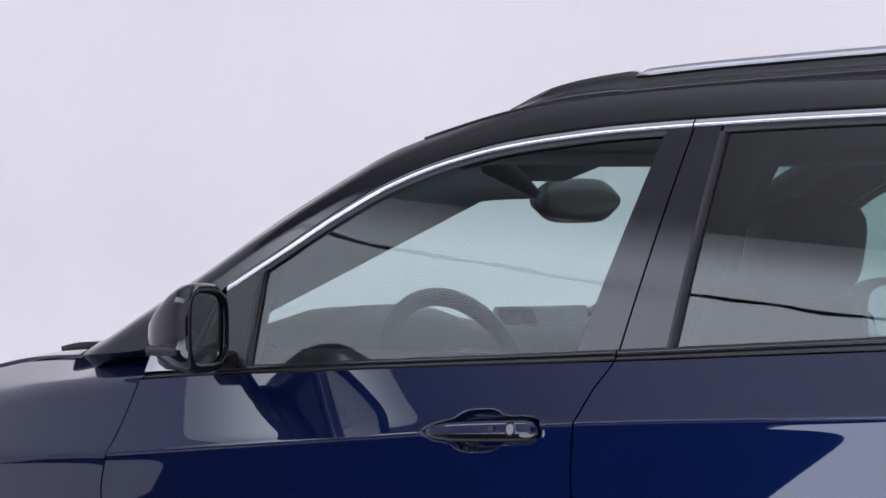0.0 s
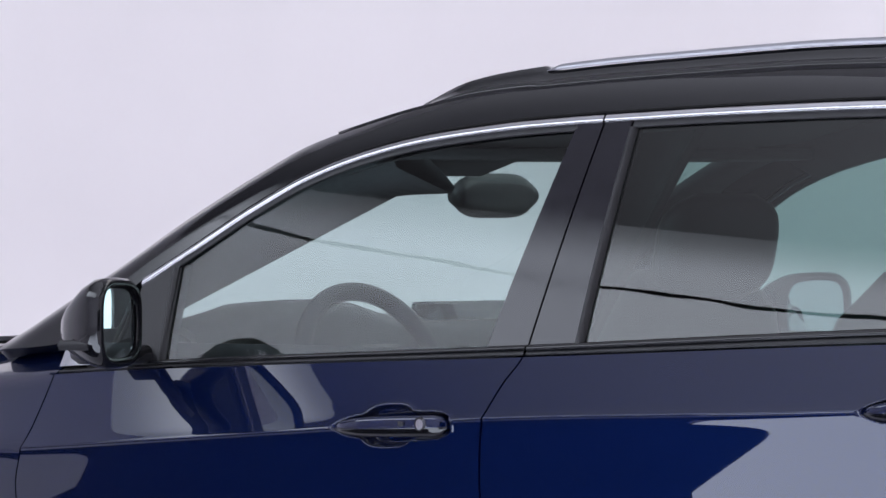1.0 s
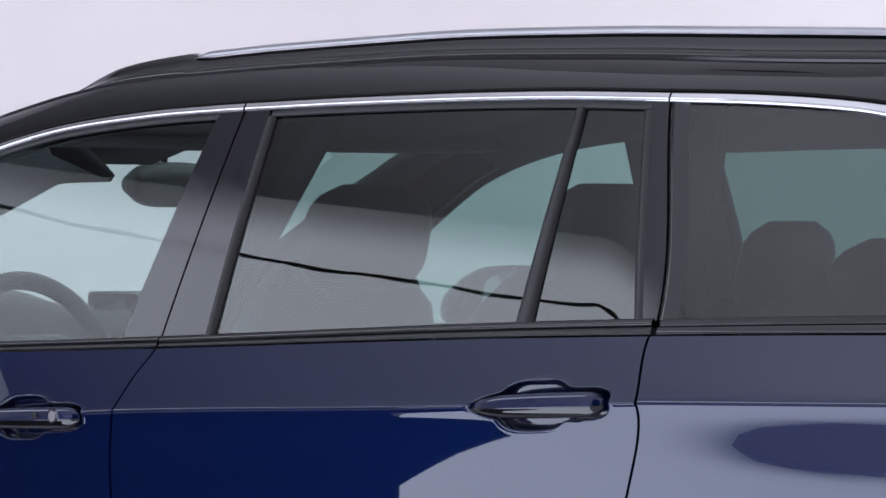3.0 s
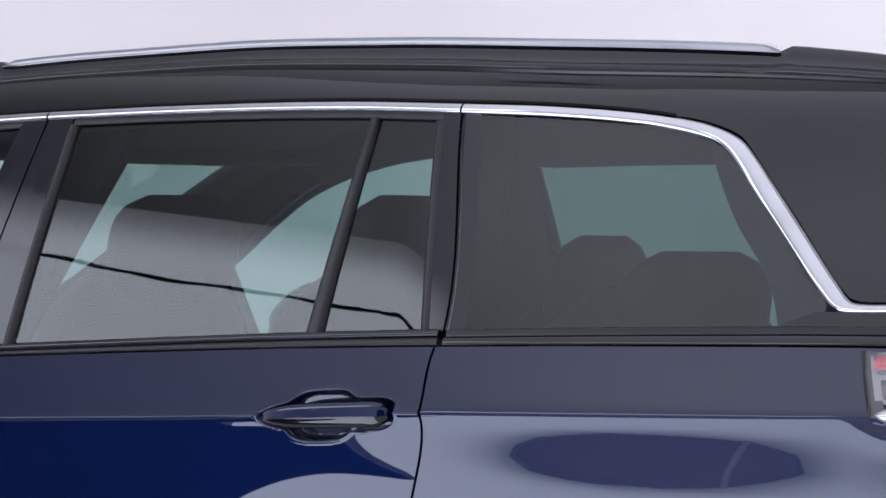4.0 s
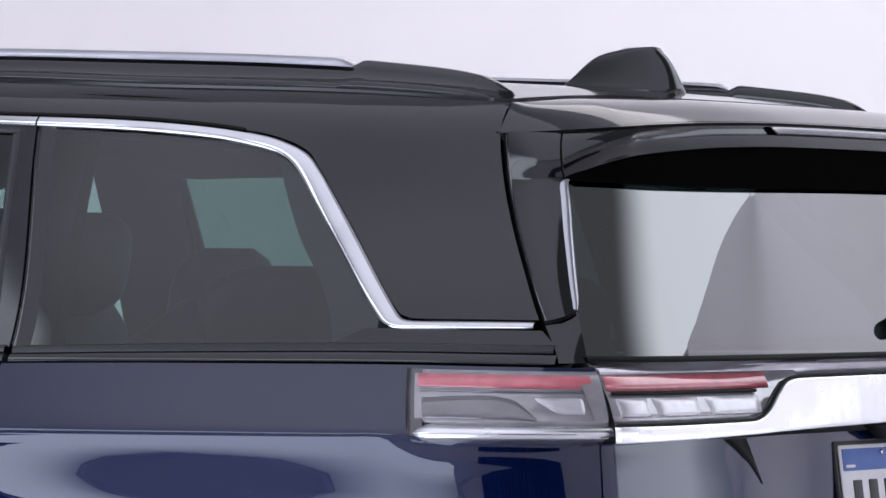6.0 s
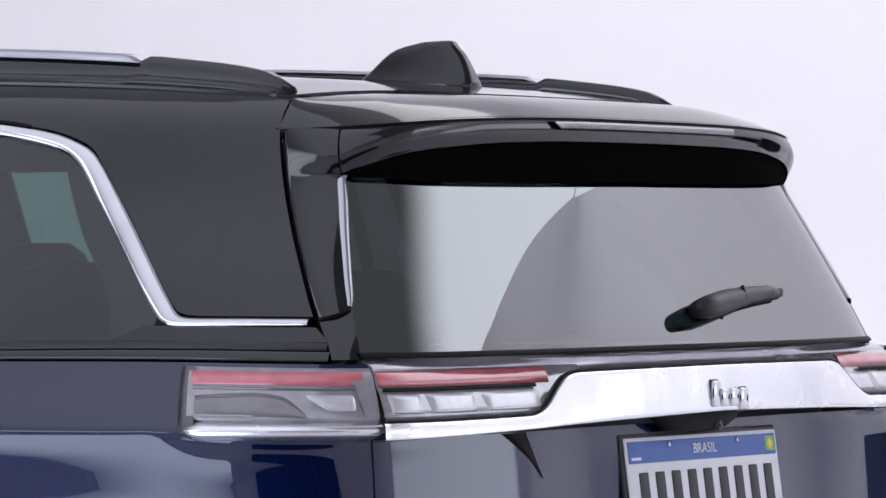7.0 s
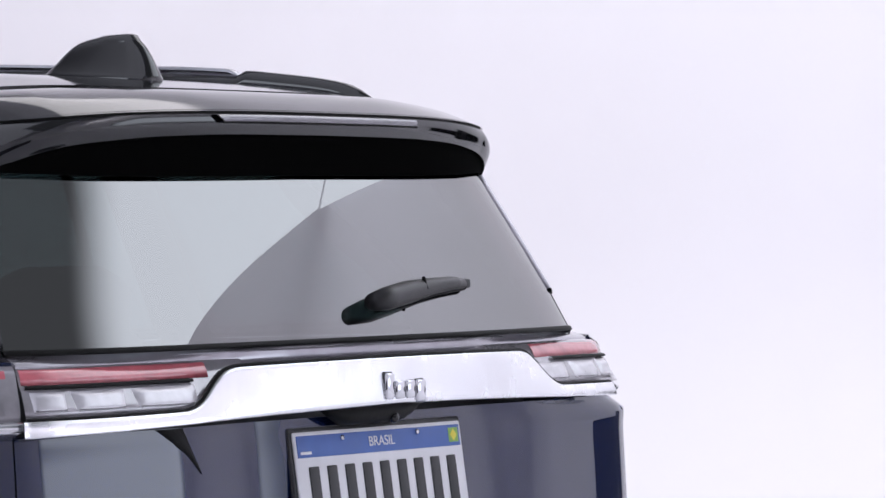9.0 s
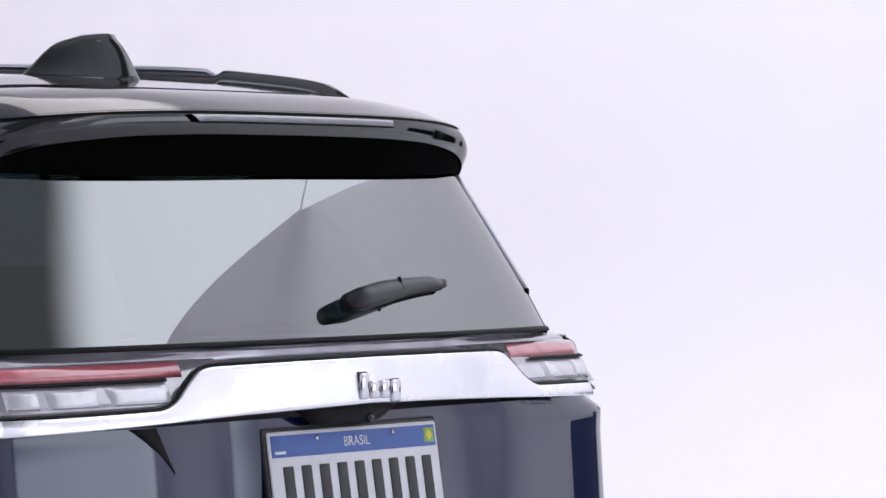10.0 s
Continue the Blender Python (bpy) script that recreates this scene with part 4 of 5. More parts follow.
def lip_plan(v):
    """Plan of the spoiler's rim: v = 0 at the midline, 1 where the round corner starts, 2 at the pillar."""
    if v < 1:
        h = 0.5 * v
        return 1.89 - 0.125 * (h / 0.65) ** 3, h
    k = v - 1
    a, c, e = (1.833, 0.5), (1.804, 0.585), (1.671, 0.588)
    return tuple(a[i] * (1 - k) ** 2 + 2 * c[i] * k * (1 - k) + e[i] * k * k for i in (0, 1))


def seam_z(h):
    return 1.521 - 0.018 * (h / 0.588) ** 3.5


CORNER = 1.6      # where the spoiler's rim turns into the tailgate's cheek


def tailgate():
    # painted lower half
    rows = []
    for z in (0.62, 0.7, 0.78, 0.82, 0.9, 0.98, 1.03, 1.045, 1.055, 1.065, 1.075, 1.085, 1.095, 1.104, 1.112):
        left = [on_tail(u, z, -1) for u in steps(GAP_U + 0.03, 16, 180)]
        right = [on_tail(u, z, 1) for u in steps(16, GAP_U + 0.03, 180)]
        rows.append(left + right[1:])
    g = part("tailgate", loft(rows), PAINT, car, "navy painted tailgate", thick=0.01)

    # shelf above the lamps up to the glass; its grey is a painted-in reflection
    rows = []
    for v in steps(0, 1, 6):
        row = []
        for h in steps(-0.715, 0.742, 40):
            u = next((GAP_U + 5.65 * i / 60 for i in range(61) if tail_plan(GAP_U + 5.65 * i / 60)[1] <= abs(h)), 16)
            a = on_tail(u, 1.200, 1)
            a = Vector((a.x, MID + h, a.z + 0.004 * v))
            b = Vector((screen_x(h, 1.222) + 0.004, MID + h, 1.2125))
            row.append(a.lerp(b, v) + Vector((0, 0, 0.004 * math.sin(math.pi * v))))
        if not rows:
            rows.append([p + Vector((-0.001, 0, -0.0125)) for p in row])
            rows.append([p + Vector((0.001, 0, -0.005)) for p in row])
        rows.append(row)
    part("tailgate_shelf", loft(rows), SHELF_SHEEN, g, "ledge under the rear window, its grey the wall's reflection put into colour", thick=0.01)
    # glass
    rows = []
    for z in steps(1.213, 1.470, 16):
        h0 = edge_half(z) - 0.004
        rows.append([(screen_x(h, z), MID + h, z) for h in (-h0 * math.cos(math.pi * k / 60) for k in range(61))])
    ob = part("rear_window", loft(rows), REAR_GLASS, g, "dark tinted heated rear window")
    ob.visible_shadow = False
    rows = [[(screen_x(h, z) + o, MID + h, z) for h in steps(-0.69, 0.69, 60)] for z, o in ((1.2090, 0.001), (1.2100, 0.005), (1.2155, 0.005), (1.2170, -0.002))]
    part("window_gasket", loft(rows), RUBBER, g, "black rubber strip under the glass")
    for s in (-1, 1):
        rows = []
        for j in range(9):
            row = []
            for v in steps(0, 1, 14):
                z = lerp(1.208, lerp(1.2570, 1.2685, v), j / 8)
                a = gate_gap(z, s)
                h = edge_half(z) - 0.005
                b = Vector((screen_x(h, z) + 0.001, MID + s * h, z))
                knee = a.lerp(b, 0.45) + Vector((0.003, s * 0.003, 0))
                row.append(a * (1 - v) ** 2 + knee * 2 * v * (1 - v) + b * v * v)
            rows.append(row)
        part("glass_corner", loft(rows, flip=s > 0), GLOSS_BLACK, g, "gloss black lower corner of the rear window")
        # slim bright fin along the glass, hooked inwards under the spoiler
        line = [(edge_half(z), z) for z in steps(1.283, 1.428, 14)]
        line = [(edge_half(1.274) + 0.001, 1.274)] + line + [(0.5935, 1.4350), (0.589, 1.4405), (0.581, 1.4440)]
        rows = []
        for i, (h, z) in enumerate(line):
            a, b = line[max(0, i - 1)], line[min(len(line) - 1, i + 1)]
            t = math.hypot(b[0] - a[0], b[1] - a[1])
            nh, nz = (b[1] - a[1]) / t, -(b[0] - a[0]) / t
            wide = 0.0095 * min(1.0, 0.35 + i * 0.4, 0.25 + (len(line) - 1 - i) * 0.3)
            row = []
            for u, o in ((-0.15, -0.010), (-0.15, 0.003), (0.15, 0.0065), (0.6, 0.0065), (0.95, 0.003), (1.0, -0.006)):
                hh, zz = h - nh * wide * u, z - nz * wide * u
                row.append(Vector((screen_x(h, zz) + o, MID + s * hh, zz)))
            rows.append(row)
        part("window_fin", loft(rows, flip=s < 0), RAIL_SILVER, g, "slim silver fin beside the glass")
        a = gate_gap(1.2575, s)
        c = Vector((screen_x(0.672, 1.2715) + 0.002, MID + s * 0.671, 1.2715))
        knee = Vector((c.x - 0.004, MID + s * 0.684, 1.2615))
        part("fin_seam", tube([a * (1 - v) ** 2 + knee * 2 * v * (1 - v) + c * v * v + Vector((0.0015, s * 0.0015, 0)) for v in steps(0, 1, 8)], 0.0026, 6), RUBBER, g)
        # dark backing added to keep the gap black over the pale inner post
        rows = [[gate_gap(z, s) + Vector((dx, -s * 0.016, 0)) for z in steps(1.200, 1.290, 8)] for dx in (-0.03, 0.0, 0.012)]
        part("gap_seal", loft(rows, flip=s < 0), RUBBER, g, thick=0.003)

    # spoiler: top skin from the roof to the seam
    rim = [(v, -1) for v in steps(2, 0, 80)] + [(v, 1) for v in steps(0, 2, 80)][1:]
    rows = []
    for k in steps(0, 1, 12):
        row = []
        for v, s in rim:
            x, h = lip_plan(v)
            w = min(1.0, max(0.0, 2 - v))
            ha = 0.634 * h / 0.588
            a = tumble(Vector((1.722, MID + s * ha, roof_z(1.72, ha))))
            q = a.lerp(Vector((x, MID + s * h, seam_z(h))), k)
            q.z += math.sin(math.pi * k) * (0.009 * w + 0.002)
            row.append(q)
        rows.append(row)
    sp = part("spoiler", loft(rows), GLOSS_BLACK, g, "gloss black roof spoiler")

    # rim under the seam; its lower edge sweeps down to the top of each fin
    def arch(v):
        """Lower edge of the rim."""
        x, h = lip_plan(min(v, 1.0))
        z = spline(h, [(0, 1.4905), (0.2, 1.4895), (0.34, 1.486), (0.46, 1.477), (0.5, 1.472)])
        if v <= 1:
            return x - 0.005, h, z
        k = min(1.0, (v - 1) / (CORNER - 1))
        a, c, e = (1.828, 0.5, 1.472), (1.808, 0.565, 1.459), (screen_x(0.592, 1.440) + 0.003, 0.590, 1.441)
        return tuple(a[i] * (1 - k) ** 2 + 2 * c[i] * k * (1 - k) + e[i] * k * k for i in (0, 1, 2))
    def rim_point(v, s, k):
        """The rim's outside: k = 0 at the seam, 1 at its lower edge."""
        x, h = lip_plan(v)
        x2, h2 = lip_plan(min(2.0, v + 0.02))
        x1, h1 = lip_plan(max(0.0, v - 0.02))
        n = math.hypot(x2 - x1, h2 - h1)
        nx, nh = (h2 - h1) / n, -(x2 - x1) / n
        lx, lh, lz = arch(v)
        swell = math.sin(math.pi * min(1.0, k * 1.02)) ** 0.8 * lerp(0.0022, 0.012, min(1.0, max(0.0, (v - 0.8) / 0.5)))
        return Vector((lerp(x, lx, k) + nx * swell, MID + s * (lerp(h, lh, k) + nh * swell), lerp(seam_z(h) - 0.004, lz, k)))
    band = [(v, s) for v, s in rim if v <= CORNER + 1e-6]
    levels = (0.0, 0.06, 0.16, 0.3, 0.45, 0.6, 0.75, 0.88, 0.96, 1.0)
    bm = loft([[rim_point(v, s, k) for v, s in band] for k in levels])
    # cheeks between the pillar gaps and the glass flow into the rim
    for s in (-1, 1):
        rights = [Vector((screen_x(edge_half(z), z) + 0.003, MID + s * (edge_half(z) - 0.002), z)) for z in steps(1.270, 1.440, 20)[:-1]] + [rim_point(CORNER, s, k) for k in levels[::-1]]
        grid = []
        for j, r in enumerate(rights):
            k = j / (len(rights) - 1)
            a = gate_gap(lerp(1.2585, 1.4985, (r.z - 1.270) / (rights[-1].z - 1.270)), s)
            row = [bm.verts.new(a + Vector((-0.004, -s * 0.02, 0)))]
            for v in steps(0, 1, 12):
                b = math.sin(math.pi * v) * 0.010
                row.append(bm.verts.new(a.lerp(r, v) + Vector((b * 0.7, s * b * 0.7, 0))))
            grid.append(row)
        for a, b in zip(grid, grid[1:]):
            for i in range(len(a) - 1):
                q = [a[i], a[i + 1], b[i + 1], b[i]]
                bm.faces.new(q if s < 0 else q[::-1])
    bmesh.ops.remove_doubles(bm, verts=bm.verts[:], dist=0.0006)
    part("spoiler_edge", bm, GLOSS_BLACK, sp, "gloss black spoiler lip that runs down beside the window")
    rows = [[Vector((lip_plan(v)[0] - d, MID + s * (lip_plan(v)[1] - d * 0.3), seam_z(lip_plan(v)[1]) + dz)) for v, s in rim] for d, dz in ((0.004, 0.002), (0.004, -0.008))]
    part("spoiler_seam", loft(rows), RUBBER, sp, "dark joint round the spoiler")
    # underside coloured far blacker and duller than the lip
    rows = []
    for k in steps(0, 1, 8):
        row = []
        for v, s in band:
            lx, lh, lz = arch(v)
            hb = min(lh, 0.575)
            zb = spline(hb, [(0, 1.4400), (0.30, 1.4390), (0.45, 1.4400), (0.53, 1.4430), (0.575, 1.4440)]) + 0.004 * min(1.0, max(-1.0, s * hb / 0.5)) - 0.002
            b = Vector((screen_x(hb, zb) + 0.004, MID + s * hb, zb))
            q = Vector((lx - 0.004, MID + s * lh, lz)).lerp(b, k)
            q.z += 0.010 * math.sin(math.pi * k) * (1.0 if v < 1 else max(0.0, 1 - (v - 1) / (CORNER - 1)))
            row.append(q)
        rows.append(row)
    part("spoiler_underside", loft(rows), VOID, sp, "matt black spoiler underside, much darker than the lip", thick=0.004)

    def lip_at(h, dz, o):
        x = lip_plan(abs(h) / 0.5)[0]
        return (x + o, MID + h, seam_z(abs(h)) + dz)
    rows = [[lip_at(h, z, o) for h in steps(-0.2616 + e, 0.228, 24)] for z, o, e in ((-0.0045, 0.002, 0), (-0.0055, 0.0062, 0), (-0.0158, 0.0080, 0.0130), (-0.0170, 0.004, 0.0145))]
    bl = part("brake_light", loft(rows), RUBBER, sp, "slim clear high brake light in a dark surround")
    rows = [[lip_at(h, z, o) for h in steps(-0.2612 + e, 0.2235, 24)] for z, o, e in ((-0.0050, 0.004, 0), (-0.0058, 0.0082, 0.001), (-0.0140, 0.0098, 0.0125), (-0.0146, 0.006, 0.0135))]
    part("brake_lens", loft(rows), BRAKE_LENS, bl, "pale grey clear lens")
    part("washer_jet", box(1.852, 1.866, MID + 0.015, MID + 0.040, 1.478, 1.4835, 0.002), SATIN_BLACK, sp)

    # bright bar between the lamps, with the lower strip
    def bar_row(z, off, h0, h1, n=40):
        row = []
        for h in steps(h0, h1, n):
            u = next((GAP_U + 5.65 * i / 200 for i in range(201) if tail_plan(GAP_U + 5.65 * i / 200)[1] <= abs(h)), 16)
            p = on_tail(u, z, 1, off)
            row.append(Vector((p.x, MID + h, z)))
        return row
    def bar_top(h):
        a = abs(h) - (0.024 if h > 0 else 0.0)
        return spline(a, [(0.0, 1.190), (0.355, 1.188), (0.385, 1.184), (0.405, 1.172), (0.435, 1.146), (0.452, 1.138), (0.47, 1.135), (0.74, 1.133)])
    def bar_low(h):
        return spline(abs(h), [(0, 1.127), (0.3, 1.122), (0.5, 1.117), (0.73, 1.112)])
    hs2 = steps(-0.741, 0.671, 240)
    rows = []
    for v, o in ((0, 0.0), (0, 0.015), (0.012, 0.0185), (0.04, 0.0198), (0.10, 0.0203), (0.5, 0.0205), (0.90, 0.0203), (0.96, 0.0198), (0.988, 0.0185), (1, 0.0165), (1, 0.0085)):
        row = []
        for h in hs2:
            u = next((GAP_U + 5.65 * i / 200 for i in range(201) if tail_plan(GAP_U + 5.65 * i / 200)[1] <= abs(h)), 16)
            z = lerp(bar_low(h), bar_top(h), v)
            p = on_tail(u, 1.13, 1, o - (z - 1.13) * 0.10)
            row.append(Vector((p.x, MID + h, z)))
        rows.append(row)
    part("tailgate_bar", loft(rows), SATIN_CHROME, g, "wide satin chrome bar across the tailgate")
    rows = []
    for dz, o in ((-0.001, 0.0165), (0.0, 0.0192), (0.0024, 0.0188), (0.0032, 0.0150)):
        row = []
        for h in steps(-0.735, 0.668, 220):
            u = next((GAP_U + 5.65 * i / 200 for i in range(201) if tail_plan(GAP_U + 5.65 * i / 200)[1] <= abs(h)), 16)
            p = on_tail(u, 1.13, 1, o - (bar_top(h) - 1.13) * 0.10)
            row.append(Vector((p.x, MID + h, bar_top(h) + dz)))
        rows.append(row)
    part("bar_seam", loft(rows), RUBBER, g, "dark seam over the bar")
    # dark reflection under the bar, beside the plate's recess, put in as a black patch
    for s in (-1,):
        rows = []
        for z in steps(1.052, 1.1115, 10):
            k = (z - 1.052) / 0.0595
            hr = lerp(0.400, 0.432, k)
            hl = hr + 0.052 * k ** 1.5
            row = []
            for v, o in ((0, -0.002), (0.0, 0.0010), (0.5, 0.0016), (1, 0.0010), (1, -0.002)):
                h = lerp(hr, hl, v)
                u = next((GAP_U + 5.65 * i / 400 for i in range(401) if tail_plan(GAP_U + 5.65 * i / 400)[1] <= h), 16)
                row.append(on_tail(u, z, s, o))
            rows.append(row)
        part("bar_wedge", loft(rows, flip=s < 0), RUBBER, g, "dark reflection under the bar, put in as a small patch")
    for s in (-1, 1):
        rows = [[on_tail(u, z, s, o) for u in steps(GAP_U + 0.03, 14.25, 30)] for z, o in ((1.134, -0.01), (1.134, 0.012), (1.150, 0.012), (1.168, 0.010), (1.174, 0.0065), (1.195, 0.0045), (1.197, -0.006))]
        lamp = part("tail_lamp", loft(rows, flip=s > 0), CLEAR_LENS, g, "tailgate half of the rear lamp")
        rows = [[on_tail(u, z, s, o) for u in steps(GAP_U + 0.09, 13.75 if s < 0 else 13.22, 24)] for z, o in ((1.175, -0.004), (1.175, 0.007), (1.184, 0.008), (1.192, 0.007), (1.195, 0.003), (1.196, -0.006))]
        part("red_lens", loft(rows, flip=s > 0), RED_LENS, lamp, "red light band")
        rows = [[on_tail(u, z, s, o) for u in steps(GAP_U + 0.12, 13.5 if s < 0 else 12.9, 24)] for z, o in ((1.170, 0.010), (1.171, 0.0135), (1.174, 0.0135), (1.175, 0.010))]
        part("lamp_divider", loft(rows, flip=s > 0), RUBBER, lamp)
        for u0, u1 in ((10.62, 11.50), (11.62, 12.52), (12.64, 13.52)):
            rows = []
            for v in steps(0, 1, 8):
                row = []
                for k in steps(0, 1, 12):
                    soft = (1 - abs(2 * v - 1) ** 3) ** 0.5 * (1 - abs(2 * k - 1) ** 4) ** 0.5
                    row.append(on_tail(lerp(u0, u1, k), lerp(1.1415, 1.1665, v), s, 0.0105 + 0.0052 * soft))
                rows.append(row)
            part("reflector", loft(rows, flip=s > 0), LAMP_WHITE, lamp, "bright lamp reflector cell")
            rows = [[on_tail(u, z, s, o) for u in steps(u0 + 0.06, u1 - 0.06, 6)] for z, o in ((1.1435, 0.013), (1.1440, 0.0148), (1.1452, 0.0148), (1.1457, 0.013))]
            part("cell_rib", loft(rows, flip=s > 0), BRAKE_LENS, lamp)
    # raised badge of four plain blocks
    for k, (w, z0, z1) in enumerate(((0.020, 1.133, 1.168), (0.022, 1.133, 1.157), (0.022, 1.133, 1.157), (0.023, 1.1275, 1.157))):
        y = MID - 0.030 + 0.0262 * k
        part("badge", box(2.006, 2.013, y - w / 2, y + w / 2, z0, z1, 0.003), CHROME, g, "raised chrome emblem block")
        part("badge_edge", box(2.004, 2.0075, y - w / 2 - 0.0022, y + w / 2 + 0.0022, z0 - 0.0022, z1 + 0.0022, 0.002), GLOSS_BLACK, g)
    # camera pod under the bar
    rows = [[(1.962 + 0.028 * math.cos(a) ** 0.5 * w, MID - 0.015 + 0.125 * wide * math.sin(a), z) for a in steps(-math.pi / 2 + 0.001, math.pi / 2 - 0.001, 16)] for z, w, wide in ((1.100, 0.35, 0.60), (1.104, 0.75, 0.66), (1.112, 0.95, 0.80), (1.126, 1.0, 1.0))]
    pod = part("camera_pod", loft(rows, caps=True), RUBBER, g, "black reversing camera housing")
    bm = bmesh.new()
    bmesh.ops.create_uvsphere(bm, u_segments=16, v_segments=8, radius=0.008, matrix=Matrix.Translation((1.984, MID + 0.020, 1.107)))
    part("camera_lens", bm, GLOSS_BLACK, pod, "small round camera lens")
    # number plate
    pl = Matrix.Translation((1.976, 0.008, 1.030)) @ Matrix.Rotation(radians(-2), 4, "Z") @ Matrix.Rotation(radians(-8.5), 4, "Y")
    plate = part("number_plate", turned(box(-0.004, 0.0, -0.2, 0.2, -0.065, 0.065, 0.003), pl), PLATE_WHITE, g, "white number plate with a blue band")
    part("plate_holder", turned(box(-0.012, -0.0035, -0.207, 0.207, -0.072, 0.072, 0.004), pl), SATIN_BLACK, plate)
    part("plate_band", turned(box(-0.001, 0.0012, -0.194, 0.194, 0.031, 0.060, 0.0005), pl), PLATE_BLUE, plate, "blue band")
    for k in range(9):
        y = -0.162 + 0.0410 * k
        part("plate_bar", turned(box(-0.001, 0.0014, y - 0.0112, y + 0.0112, -0.048, 0.018, 0.002), pl), PLATE_INK, plate, "plain dark bar")
    txt = bpy.data.curves.new("plate_word", "FONT")
    txt.body, txt.size, txt.align_x, txt.align_y, txt.extrude = "BRASIL", 0.019, "CENTER", "CENTER", 0.0004
    tob = new("plate_word", txt)
    tob.matrix_world = pl @ Matrix.Translation((0.0016, 0.0, 0.0455)) @ Matrix.Rotation(math.pi / 2, 4, "Z") @ Matrix.Rotation(math.pi / 2, 4, "X") @ Matrix.Diagonal((1.08, 1, 1, 1))
    dg = bpy.context.evaluated_depsgraph_get()
    me = bpy.data.meshes.new_from_object(tob.evaluated_get(dg))
    me.materials.clear()
    me.materials.append(PLATE_WHITE)
    wob = new("plate_lettering", me)
    wob.matrix_world = tob.matrix_world.copy()
    bpy.data.objects.remove(tob)
    wob.parent = plate
    tagged(wob, "white country name on the band")
    part("plate_flag", turned(box(-0.001, 0.0016, 0.166, 0.190, 0.036, 0.056, 0.0004), pl), FLAG_GREEN, plate)
    part("flag_lozenge", turned(box(0.0008, 0.0020, -0.006, 0.006, -0.006, 0.006, 0.0004), pl @ Matrix.Translation((0, 0.178, 0.046)) @ Matrix.Rotation(math.pi / 4, 4, "X")), FLAG_YELLOW, plate)
    part("plate_bar", turned(box(-0.001, 0.0016, -0.188, -0.164, 0.035, 0.039, 0.0004), pl), PLATE_WHITE, plate)
    for y in (-0.092, 0.088):
        bm = bmesh.new()
        bmesh.ops.create_cone(bm, cap_ends=True, segments=12, radius1=0.004, radius2=0.003, depth=0.003, matrix=pl @ Matrix.Translation((0.0025, y, 0.054)) @ Matrix.Rotation(math.pi / 2, 4, "Y"))
        part("plate_screw", bm, CHROME, plate)
    # wiper
    path = [(0.008, 1.2625), (0.055, 1.267), (0.110, 1.2735), (0.190, 1.281), (0.262, 1.2845), (0.292, 1.283)]
    arm = [(screen_x(h, z) + 0.026 - 0.014 * i / 5, MID + h, z) for i, (h, z) in enumerate(path)]
    wp = part("rear_wiper", tube(arm, lambda t: spline(t, [(0, 0.0135), (0.06, 0.0165), (0.2, 0.0185), (0.38, 0.0185), (0.6, 0.0135), (1.0, 0.008)]), 12, 0.9), SATIN_BLACK, g, "short black rear wiper")
    part("wiper_blade", tube([(screen_x(h, z) + 0.008, MID + h, z) for h, z in ((0.05, 1.256), (0.14, 1.265), (0.22, 1.274), (0.300, 1.2795))], 0.006, 8), RUBBER, wp)
    part("wiper_joint", tube([(screen_x(0.155, 1.28) + 0.026, MID + 0.145, 1.262), (screen_x(0.155, 1.28) + 0.034, MID + 0.152, 1.2785), (screen_x(0.155, 1.28) + 0.026, MID + 0.155, 1.294)], 0.003, 6), RUBBER, wp)
    part("wiper_tip", box(1.921, 1.931, MID + 0.294, MID + 0.312, 1.277, 1.290, 0.003), SATIN_BLACK, wp)
    return g


